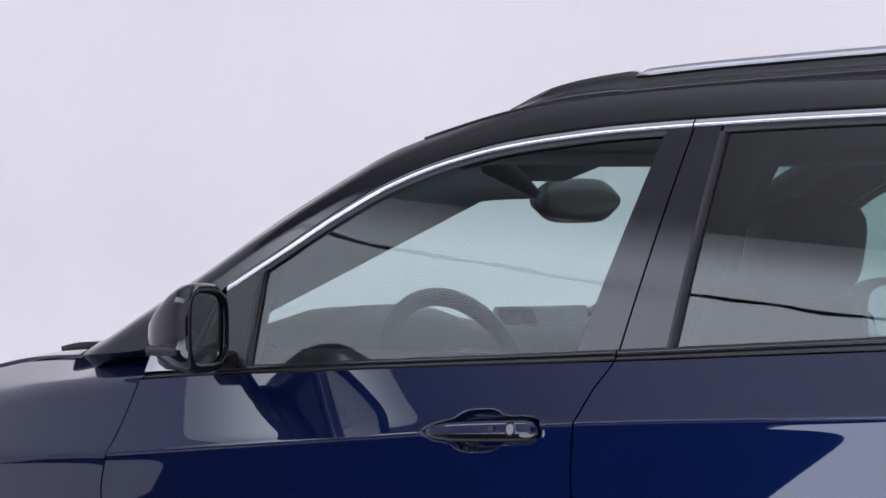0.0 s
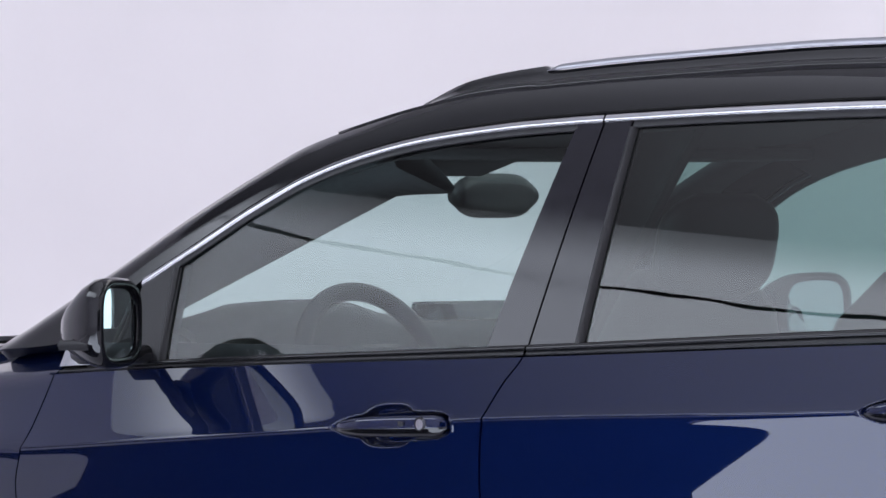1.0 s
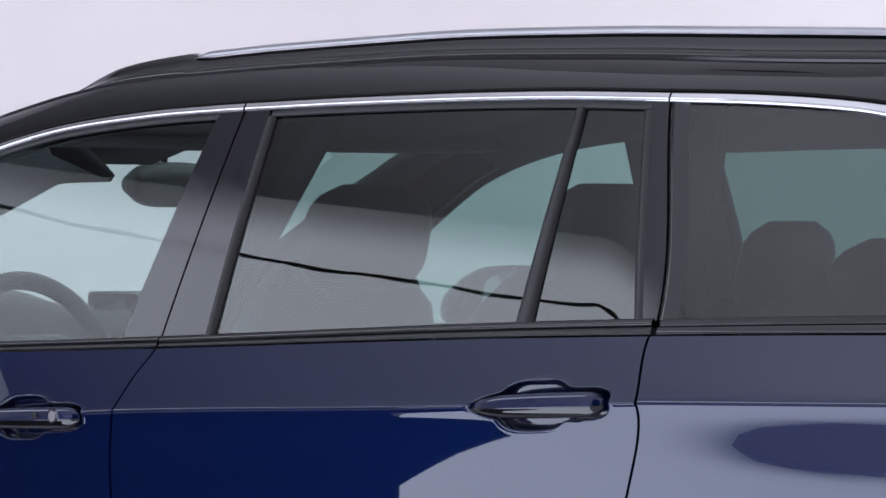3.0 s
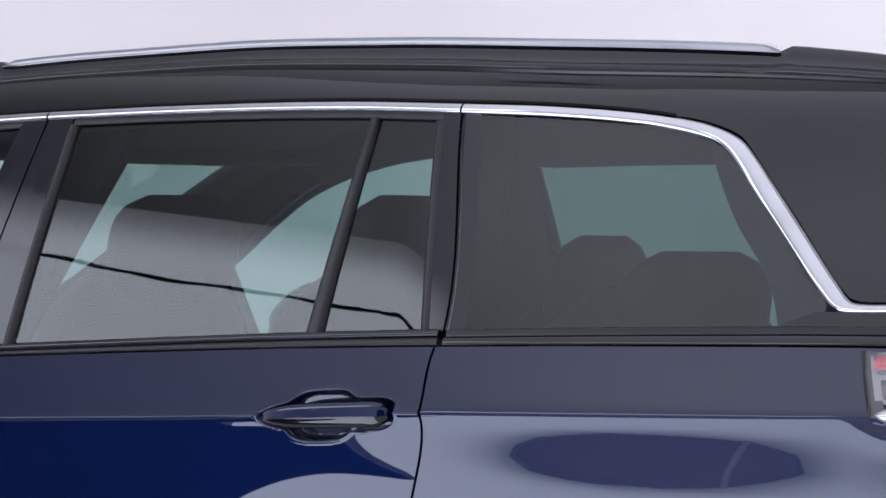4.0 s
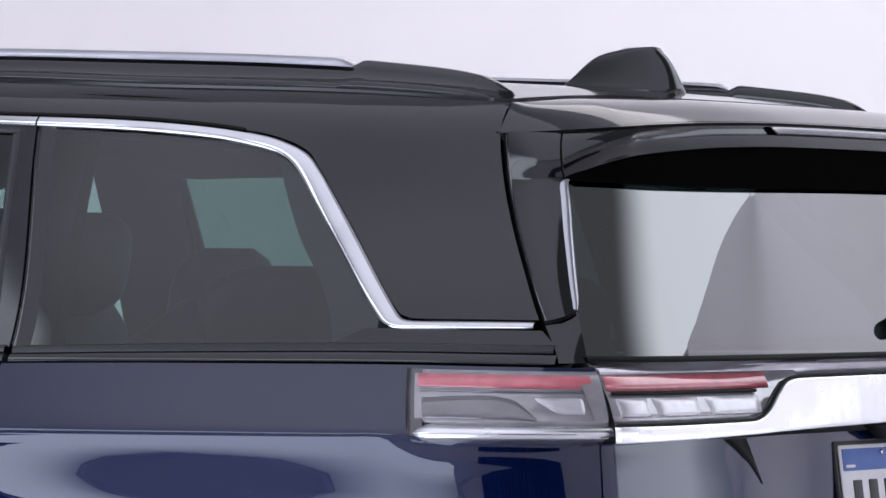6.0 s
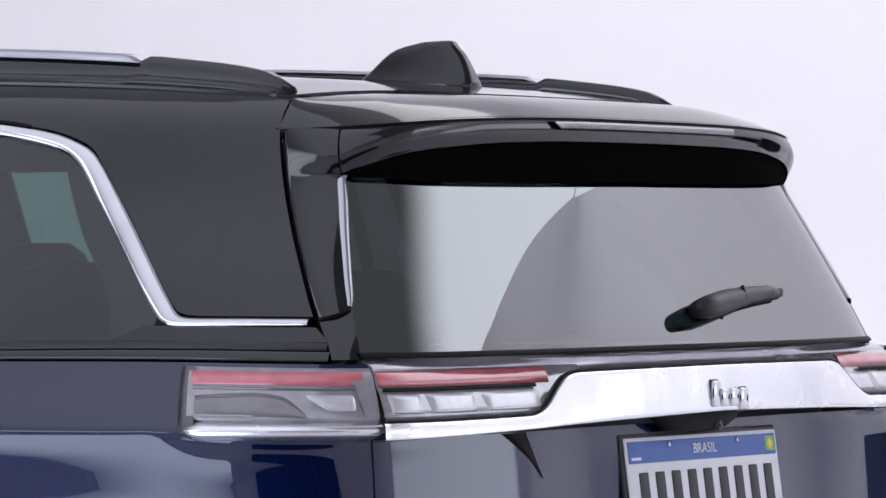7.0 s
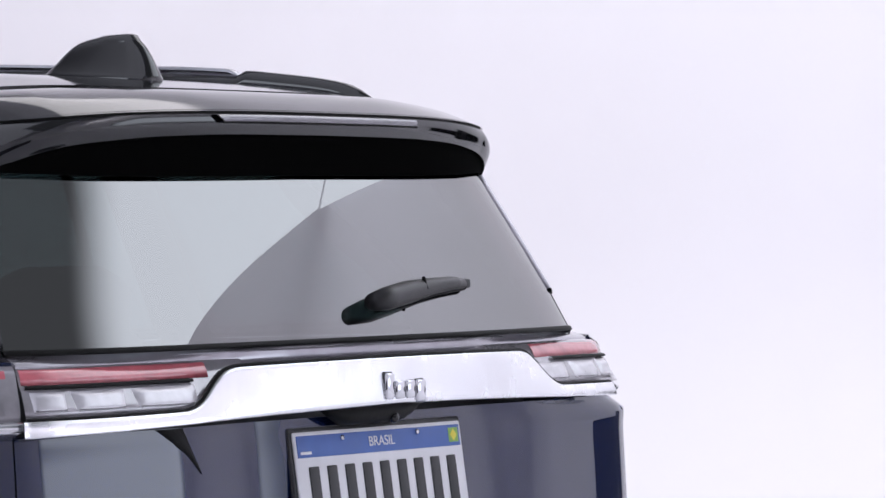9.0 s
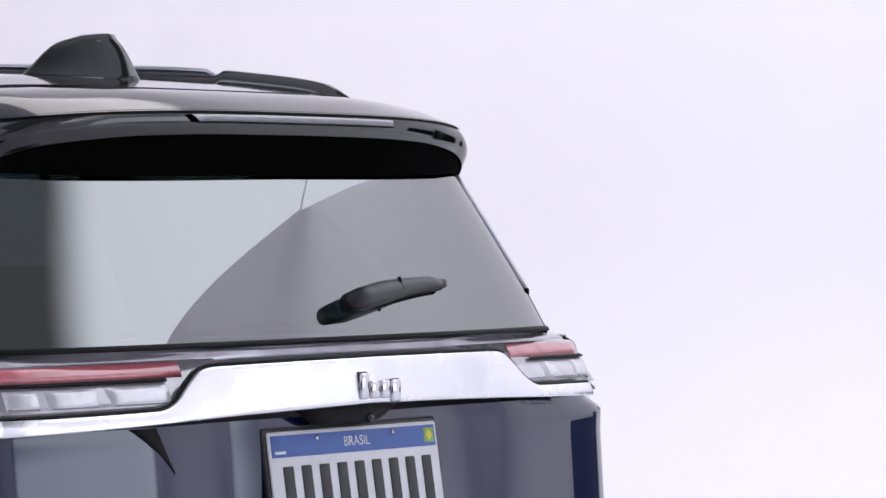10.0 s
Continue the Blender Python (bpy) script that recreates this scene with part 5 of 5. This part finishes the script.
def side_lamp(s):
    def lean(z):
        """The lamp's front edge runs forwards as it rises."""
        return -0.62 * (z - 1.118) / 0.081

    def band(u0, u1, prof, n=40):
        return loft([[on_tail(u, z, s, o) for u in steps(u0 + lean(z), u1, n)] for z, o in prof], flip=s > 0)
    lamp = part("tail_lamp", band(5.9, GAP_U - 0.03, ((1.134, -0.008), (1.134, 0.002), (1.140, 0.0045), (1.158, 0.005), (1.176, 0.0055), (1.192, 0.005), (1.198, 0.002), (1.200, -0.008))), CLEAR_LENS, car, "wrap-round rear lamp under one clear lens")
    rows = []
    for z in steps(1.118, 1.199, 8):
        u1 = 5.66 - 0.03 * math.sin(math.pi * (z - 1.118) / 0.081) + lean(z)
        rows.append([on_tail(lerp(u1, u1 + 0.42, k), z, s, o) for k, o in ((0, -0.004), (0.06, 0.002), (0.5, 0.004), (1, 0.0045))])
    part("lamp_nose", loft(rows, flip=s > 0), SMOKE, lamp, "smoked lamp end")
    part("red_lens", band(6.00, GAP_U - 0.40, ((1.1765, 0.001), (1.178, 0.0068), (1.186, 0.0078), (1.193, 0.0068), (1.1945, 0.001))), RED_LENS, lamp, "red light band")
    part("lamp_divider", band(6.05, GAP_U - 0.15, ((1.1725, 0.002), (1.173, 0.0072), (1.1755, 0.0072), (1.176, 0.002)), 30), DARK_LENS, lamp)
    rows = []
    for v, o in ((0, 0.001), (0.06, 0.0062), (0.3, 0.0075), (0.7, 0.0075), (0.94, 0.0062), (1, 0.001)):
        row = []
        for u in steps(6.15, 8.25, 24):
            z = lerp(1.139, spline(u, [(6.1, 1.165), (7.2, 1.170), (7.7, 1.166), (8.1, 1.150), (8.25, 1.142)]), v)
            row.append(on_tail(u + (lean(z) - 0.05) * (8.25 - u) / 2.1, z, s, o))
        rows.append(row)
    part("smoked_pane", loft(rows, flip=s > 0), DARK_LENS, lamp, "smoked lower lens with a swept edge")
    rows = []
    for v, o in ((0, 0.001), (0.08, 0.0065), (0.3, 0.009), (0.7, 0.009), (0.92, 0.0065), (1, 0.001)):
        z = lerp(1.146, 1.168, v)
        rows.append([on_tail(lerp(8.75 - 0.75 * v, GAP_U - 0.75, k), z, s, o * (1 - 0.6 * abs(2 * k - 1) ** 6)) for k in steps(0, 1, 14)])
    part("reflector", loft(rows, flip=s > 0), LAMP_WHITE, lamp, "pale lamp reflector")
    part("lamp_end", band(GAP_U - 0.34, GAP_U - 0.04, ((1.134, 0.0), (1.142, 0.006), (1.16, 0.0075), (1.185, 0.0075), (1.196, 0.005), (1.20, -0.01)), 5), CLEAR_LENS, lamp)
    rows = []
    for k, o in ((0, -0.006), (0, 0.004), (0.2, 0.010), (0.5, 0.012), (0.8, 0.010), (1, 0.004), (1, -0.006)):
        row = []
        for u in steps(5.80, GAP_U - 0.025, 50):
            r = min(1.0, max(0.02, (u - 5.79) / 0.35)) ** 0.5
            row.append(on_tail(u, 1.1225 + (lerp(1.111, 1.134, k) - 1.1225) * r, s, o * r * (1.0 if s < 0 else 0.15) if o > 0 else o))
        rows.append(row)
    part("lamp_trim", loft(rows, flip=s > 0), SATIN_CHROME, lamp, "chrome strip under the lamp")
    return lamp


def antenna():
    rows = []
    for v in steps(0, 1, 12):
        x0 = 1.372 + spline(v, [(0, -0.010), (0.3, 0.014), (0.6, 0.036), (0.8, 0.055), (0.93, 0.078), (1, 0.100)])
        x1 = spline(v, [(0, 1.582), (0.5, 1.568), (0.85, 1.553), (1, 1.540)])
        zb = spline(v, [(0, 1.588), (1, 1.646)])
        w = lerp(0.034, 0.013, v ** 0.8)
        row = []
        for k in range(24):
            a = 2 * math.pi * k / 24
            ca, sa = math.cos(a), math.sin(a)
            cx = (x0 + x1) / 2 + (x1 - x0) / 2 * math.copysign(abs(ca) ** (0.35 if ca > 0 else 1.0), ca)
            taper_front = 1.0 if ca > 0 else (1 - 0.55 * abs(ca))
            z = zb - (cx - 1.47) * 0.06 if v < 1 else zb
            row.append((cx, MID + w * taper_front * math.copysign(abs(sa) ** 0.8, sa), z))
        rows.append(row)
    last = rows[-1]
    mid_x = sum(p[0] for p in last) / len(last)
    rows.append([(mid_x + (p[0] - mid_x) * 0.8, (p[1]) * 0.5, last[0][2] + 0.002) for p in last])
    rows.insert(0, [(p[0], p[1], p[2] - 0.02) for p in rows[0]])
    part("roof_antenna", loft(rows, close_u=True, caps=True), GLOSS_BLACK, car, "gloss black shark-fin antenna")


def seat(x, y, top, width, recline, row):
    """A car seat; x is the back of its headrest, top the height of the headrest."""
    h = top - (0.13 if row < 2 else 0.05)
    back = []
    for v in steps(0, 1, 10):
        z = lerp(0.52, h, v)
        w = width / 2 * spline(v, [(0, 0.95), (0.4, 1.0), (0.8, 0.9), (0.95, 0.72), (1, 0.5)])
        d = spline(v, [(0, 0.14), (0.5, 0.11), (0.9, 0.075), (1, 0.03)])
        cx = x - 0.10 - (top - z) * math.tan(radians(recline))
        back.append([(cx + d * math.copysign(abs(math.cos(a)) ** 0.6, math.cos(a)), y + w * math.copysign(abs(math.sin(a)) ** 0.6, math.sin(a)), z) for a in (2 * math.pi * k / 24 for k in range(24))])
    st = part("front_seat" if row == 0 else "rear_seat", loft(back, close_u=True, caps=True), SEAT, car, "black leather car seat backrest")
    part("seat_cushion", box(x - 0.75, x - 0.18, y - width / 2, y + width / 2, 0.42, 0.58, 0.05, 3), SEAT, st)
    part("seat_base", box(x - 0.68, x - 0.25, y - width / 2 + 0.04, y + width / 2 - 0.04, 0.24, 0.43, 0.01), SATIN_BLACK, st)
    hr = []
    hw = width / 2 * 0.52
    for v in steps(0, 1, 10):
        z = lerp(top - 0.185, top, v)
        k = max(0.12, (1 - abs(2 * v - 1) ** 3.5)) ** 0.5
        cx = x - 0.055 - (top - z) * math.tan(radians(recline)) * 0.8
        hr.append([(cx + 0.052 * k * math.copysign(abs(math.cos(a)) ** 0.7, math.cos(a)), y + hw * k ** 0.6 * math.copysign(abs(math.sin(a)) ** 0.6, math.sin(a)), z) for a in (2 * math.pi * q / 20 for q in range(20))])
    part("headrest", loft(hr, close_u=True, caps=True), SEAT, st, "black padded headrest")
    for dy in (-0.07, 0.07):
        part("headrest_post", tube([(x - 0.13, y + dy, h - 0.06), (x - 0.085, y + dy, top - 0.1)], 0.006, 8), CHROME, st)


def interior():
    for y in (-0.38, 0.34):
        seat(0.085, y, 1.428, 0.54 if y < 0 else 0.46, 14, 0)
        seat(0.61 if y < 0 else 0.50, y if y < 0 else 0.28, 1.42 if y < 0 else 1.362, 0.44, 14, 1)
    for x, y, top in ((1.18, -0.36, 1.330), (1.18, 0.32, 1.315)):
        seat(x, y, top, 0.66, 12, 2)
    # dashboard
    rows = []
    for k in steps(-1, 1, 24):
        hood = 0.035 * math.exp(-((k * 0.72 + 0.38) / 0.17) ** 4)
        rows.append([(x, MID + 0.72 * k, z + (hood if i in (2, 3, 4) else 0)) for i, (x, z) in enumerate(((-1.60, 1.130), (-1.40, 1.165), (-1.22, 1.185), (-1.10, 1.190), (-1.04, 1.165), (-1.05, 1.02), (-1.12, 0.85), (-1.12, 0.60)))])
    d = part("dashboard", loft(rows, flip=True), DASH, car, "dark soft-touch dashboard", thick=0.02)
    part("centre_screen", box(-1.09, -1.07, MID - 0.09, MID + 0.18, 1.07, 1.235, 0.006), GLOSS_BLACK, d, "free-standing centre touch screen")
    part("centre_console", box(-1.10, -0.20, MID - 0.11, MID + 0.11, 0.35, 0.72, 0.03), DASH, d, "dark centre console")
    c = Vector((-0.885, -0.375, 1.095))
    tilt = Matrix.Translation(c) @ Matrix.Rotation(radians(-24), 4, "Y")
    rows = []
    for a in [2 * math.pi * k / 48 for k in range(48)]:
        o = Vector((0, math.cos(a), math.sin(a)))
        rows.append([tilt @ (o * (0.180 + 0.019 * math.cos(b)) + Vector((0.018 * math.sin(b), 0, 0))) for b in (2 * math.pi * q / 10 for q in range(10))])
    w = part("steering_wheel", loft(rows, close_u=True, close_v=True), SEAT, car, "black leather three-spoke steering wheel")
    part("wheel_hub", turned(box(-0.03, 0.03, -0.075, 0.075, -0.06, 0.06, 0.02, 3), tilt), SATIN_BLACK, w)
    for y0, z0, y1, z1 in ((-0.07, 0.02, -0.172, 0.035), (0.07, 0.02, 0.172, 0.035), (0, -0.05, 0, -0.175)):
        part("wheel_spoke", tube([tilt @ Vector((0.005, y0, z0)), tilt @ Vector((0.008, y1, z1))], 0.016, 8), SATIN_CHROME, w, "silver spoke")
    part("steering_column", tube([c + Vector((-0.02, 0, -0.01)), c + Vector((-0.30, 0, -0.12))], 0.045, 12), SATIN_BLACK, w)
    # inside mirror with its pod
    rows = []
    for v in steps(-1, 1, 12):
        k = max(0.15, 1 - abs(v) ** 4) ** 0.5
        rows.append([(-0.93 - 0.02 * math.cos(a) - 0.02 * v, 0.0 + 0.135 * v, 1.447 + 0.046 * k * math.sin(a)) for a in (2 * math.pi * q / 14 for q in range(14))])
    m = part("inside_mirror", loft(rows, close_u=True, caps=True), SATIN_BLACK, car, "black inside rear-view mirror")
    part("mirror_stem", tube([(-0.945, 0, 1.465), (-0.96, 0, 1.51), (-0.93, 0, 1.54)], 0.016, 10), SATIN_BLACK, m)
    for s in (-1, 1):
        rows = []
        # trim depth and lower edge differ per side to fit the camera's view
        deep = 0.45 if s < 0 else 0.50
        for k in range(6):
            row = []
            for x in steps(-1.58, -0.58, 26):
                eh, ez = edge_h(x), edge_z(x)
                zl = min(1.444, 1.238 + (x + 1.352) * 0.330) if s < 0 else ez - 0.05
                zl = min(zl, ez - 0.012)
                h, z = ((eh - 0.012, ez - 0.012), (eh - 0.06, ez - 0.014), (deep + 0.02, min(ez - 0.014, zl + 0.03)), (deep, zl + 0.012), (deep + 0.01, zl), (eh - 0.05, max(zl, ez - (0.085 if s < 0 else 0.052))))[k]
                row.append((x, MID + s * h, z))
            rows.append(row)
        part("pillar_trim", loft(rows, flip=s < 0, close_v=True), HEADLINER, car, "grey inner windscreen pillar trim, shaped to fit the camera's view")
        part("sun_visor", turned(box(-0.09, 0.09, -0.19, 0.19, -0.011, 0.011, 0.01, 3), Matrix.Translation((-0.70, MID + s * 0.37, 1.512) if s < 0 else (-0.62, MID + s * 0.37, 1.552)) @ Matrix.Rotation(radians(-14), 4, "Y")), HEADLINER, car, "folded grey sun visor")
        for x, dx in ((0.02, 0.045), (1.02, 0.06)) if s < 0 else ((-0.17, 0.11), (1.02, 0.06)):
            rows = [[(x + lerp(0, 0.02 if x < 0.5 else -0.06, v) + a, MID + s * (half(x, lerp(1.17, 1.53, v)) - b), lerp(1.17, 1.53, v)) for a, b in ((-dx, 0.03), (-dx * 0.8, 0.075), (dx * 0.8 + (lerp(0.03, 0.13, v) if s < 0 and x < 0.5 else 0.0), 0.075), (dx + (lerp(0.03, 0.13, v) if s < 0 and x < 0.5 else 0.0), 0.04))] for v in steps(0, 1, 8)]
            part("inner_post", loft(rows, flip=s < 0), HEADLINER, car, "grey inner pillar cover")
        rear = lambda z: spline(z, [(1.19, 1.62), (1.25, 1.60), (1.30, 1.570), (1.36, 1.515), (1.43, 1.465), (1.47, 1.440), (1.50, 1.40), (1.512, 1.32), (1.52, 1.15)])
        rows = [[(lerp(rear(z) - 0.06, tail_gap(z), v), MID + s * (half(lerp(rear(z) - 0.06, tail_gap(z), v), z) - lerp(0.022, 0.06, v)), z) for v in steps(0, 1, 6)] for z in steps(1.19, 1.52, 24)]
        part("inner_post", loft(rows, flip=s < 0), HEADLINER, car, "grey inner rear pillar cover")
    for s in (-1, 1):
        rows = [[Vector((x, MID + s * (half(x, trim_low(x)) - d), trim_low(x) + dz - (0.036 * min(1.0, max(0.0, (x + 0.22) / 0.2)) if s > 0 and dz < 0.02 else 0.0))) for x in steps(-0.62, 1.30, 40)] for d, dz in ((0.018, -0.013), (0.04, -0.010), (0.11, 0.012), (0.13, 0.05), (0.04, 0.05))]
        part("cant_rail", loft(rows, flip=s > 0), HEADLINER, car, "grey inner roof rail cover")
    part("header_trim", box(-0.72, -0.55, MID - 0.60, MID + 0.60, 1.508, 1.530, 0.008), HEADLINER, car, "grey trim over the windscreen")
    part("roof_console", box(-0.78, -0.55, -0.13, 0.13, 1.525, 1.565, 0.012), HEADLINER, car, "overhead light console")
    # cabin floor and inner shells, which close the body
    part("cabin_floor", box(-1.65, 1.85, MID - 0.78, MID + 0.78, 0.22, 0.26, 0.01), DASH, car, "dark carpeted cabin floor")
    part("bulkhead", box(-1.66, -1.60, MID - 0.76, MID + 0.76, 0.26, 1.10, 0.01), DASH, car)
    for s in (-1, 1):
        rows = [[Vector((x, MID + s * (half(x, max(0.5, min(z, 1.1))) - 0.075), z)) for x in steps(-1.30, 1.86, 40)] for z in (0.30, 0.5, 0.8, 1.0, 1.12, 1.165)]
        part("door_lining", loft(rows, flip=s > 0), DASH, car, "dark inner door lining", thick=0.02)
    part("boot_lining", box(1.80, 1.84, MID - 0.66, MID + 0.66, 0.30, 1.19, 0.01), DASH, car)


def wheel(x, s):
    c = Vector((x, MID + s * 0.80, 0.355))
    def lathe(prof, n=48):
        return loft([[c + Vector((r * math.cos(a), s * y, r * math.sin(a))) for r, y in prof] for a in (2 * math.pi * k / n for k in range(n))], flip=s > 0, close_v=True)
    ty = part("wheel", lathe([(0.245, -0.10), (0.30, -0.117), (0.345, -0.112), (0.355, -0.09), (0.355, 0.075), (0.348, 0.097), (0.30, 0.105), (0.245, 0.09), (0.24, 0.0)]), TYRE, car, "black road tyre on an alloy wheel")
    part("rim", lathe([(0.243, 0.088), (0.232, 0.093), (0.225, 0.07), (0.22, -0.05), (0.02, -0.05)]), ALLOY, ty, "alloy rim")
    for k in range(5):
        a = 2 * math.pi * k / 5 + 0.3
        part("spoke", tube([c + Vector((0.03 * math.cos(a), s * 0.075, 0.03 * math.sin(a))), c + Vector((0.228 * math.cos(a), s * 0.085, 0.228 * math.sin(a)))], 0.028, 8, 0.7), ALLOY, ty)


def lower_body():
    for s in (-1, 1):
        rows = [[Vector((x, MID + s * (half(x, 0.46) + o), z)) for x in steps(-1.33, 0.64, 30)] for z, o in ((0.20, -0.06), (0.23, 0.0), (0.36, 0.012), (0.43, 0.012), (0.447, -0.01))]
        part("sill_cladding", loft(rows, flip=s > 0), SATIN_BLACK, car, "black plastic sill cladding", thick=0.02)
        for ax, az in ARCHES:
            rows = []
            for a in steps(-0.25, math.pi + 0.25, 28):
                rr = []
                for r, o in ((ARCH_R - 0.012, -0.14), (ARCH_R - 0.012, 0.010), (ARCH_R + 0.01, 0.014), (ARCH_R + 0.045, 0.010), (ARCH_R + 0.05, -0.004)):
                    x, z = ax + r * math.cos(a), az + r * math.sin(a)
                    rr.append(Vector((x, MID + s * (half(x, max(0.46, z)) + o), z)))
                rows.append(rr)
            part("arch_cladding", loft(rows, flip=s < 0), SATIN_BLACK, car, "black plastic wheel arch trim", thick=0.008)
            rows = [[Vector((ax + (ARCH_R + 0.005) * math.cos(a), MID + s * y, az + (ARCH_R + 0.005) * math.sin(a))) for y in (0.50, 0.88)] for a in steps(-0.2, math.pi + 0.2, 16)]
            part("wheel_housing", loft(rows), RUBBER, car, thick=0.01)
        for x in (ARCHES[0][0], ARCHES[1][0]):
            wheel(x, s)
    rows = []
    for z, o in ((0.24, -0.10), (0.30, -0.01), (0.45, 0.03), (0.60, 0.04), (0.625, 0.02), (0.628, -0.06)):
        left = [on_tail(u, z, -1, o) for u in steps(4.5, 16, 34)]
        right = [on_tail(u, z, 1, o) for u in steps(16, 4.5, 34)]
        rows.append(left + right[1:])
    part("rear_bumper", loft(rows), SATIN_BLACK, car, "black rear bumper", thick=0.02)
    part("underbody", box(-2.45, 1.9, MID - 0.72, MID + 0.72, 0.19, 0.225, 0.01), SATIN_BLACK, car)


for side in (-1, 1):
    front_door(side)
    rear_door(side)
    quarter_panel(side)
    pillar_panel(side)
    roof_rail(side)
    fender(side)
    mirror(side)
    side_lamp(side)
roof()
hood_and_screen()
tailgate()
antenna()
interior()
lower_body()

# upper body leaned in towards the tail, far side stretched up, both to fit the camera's view
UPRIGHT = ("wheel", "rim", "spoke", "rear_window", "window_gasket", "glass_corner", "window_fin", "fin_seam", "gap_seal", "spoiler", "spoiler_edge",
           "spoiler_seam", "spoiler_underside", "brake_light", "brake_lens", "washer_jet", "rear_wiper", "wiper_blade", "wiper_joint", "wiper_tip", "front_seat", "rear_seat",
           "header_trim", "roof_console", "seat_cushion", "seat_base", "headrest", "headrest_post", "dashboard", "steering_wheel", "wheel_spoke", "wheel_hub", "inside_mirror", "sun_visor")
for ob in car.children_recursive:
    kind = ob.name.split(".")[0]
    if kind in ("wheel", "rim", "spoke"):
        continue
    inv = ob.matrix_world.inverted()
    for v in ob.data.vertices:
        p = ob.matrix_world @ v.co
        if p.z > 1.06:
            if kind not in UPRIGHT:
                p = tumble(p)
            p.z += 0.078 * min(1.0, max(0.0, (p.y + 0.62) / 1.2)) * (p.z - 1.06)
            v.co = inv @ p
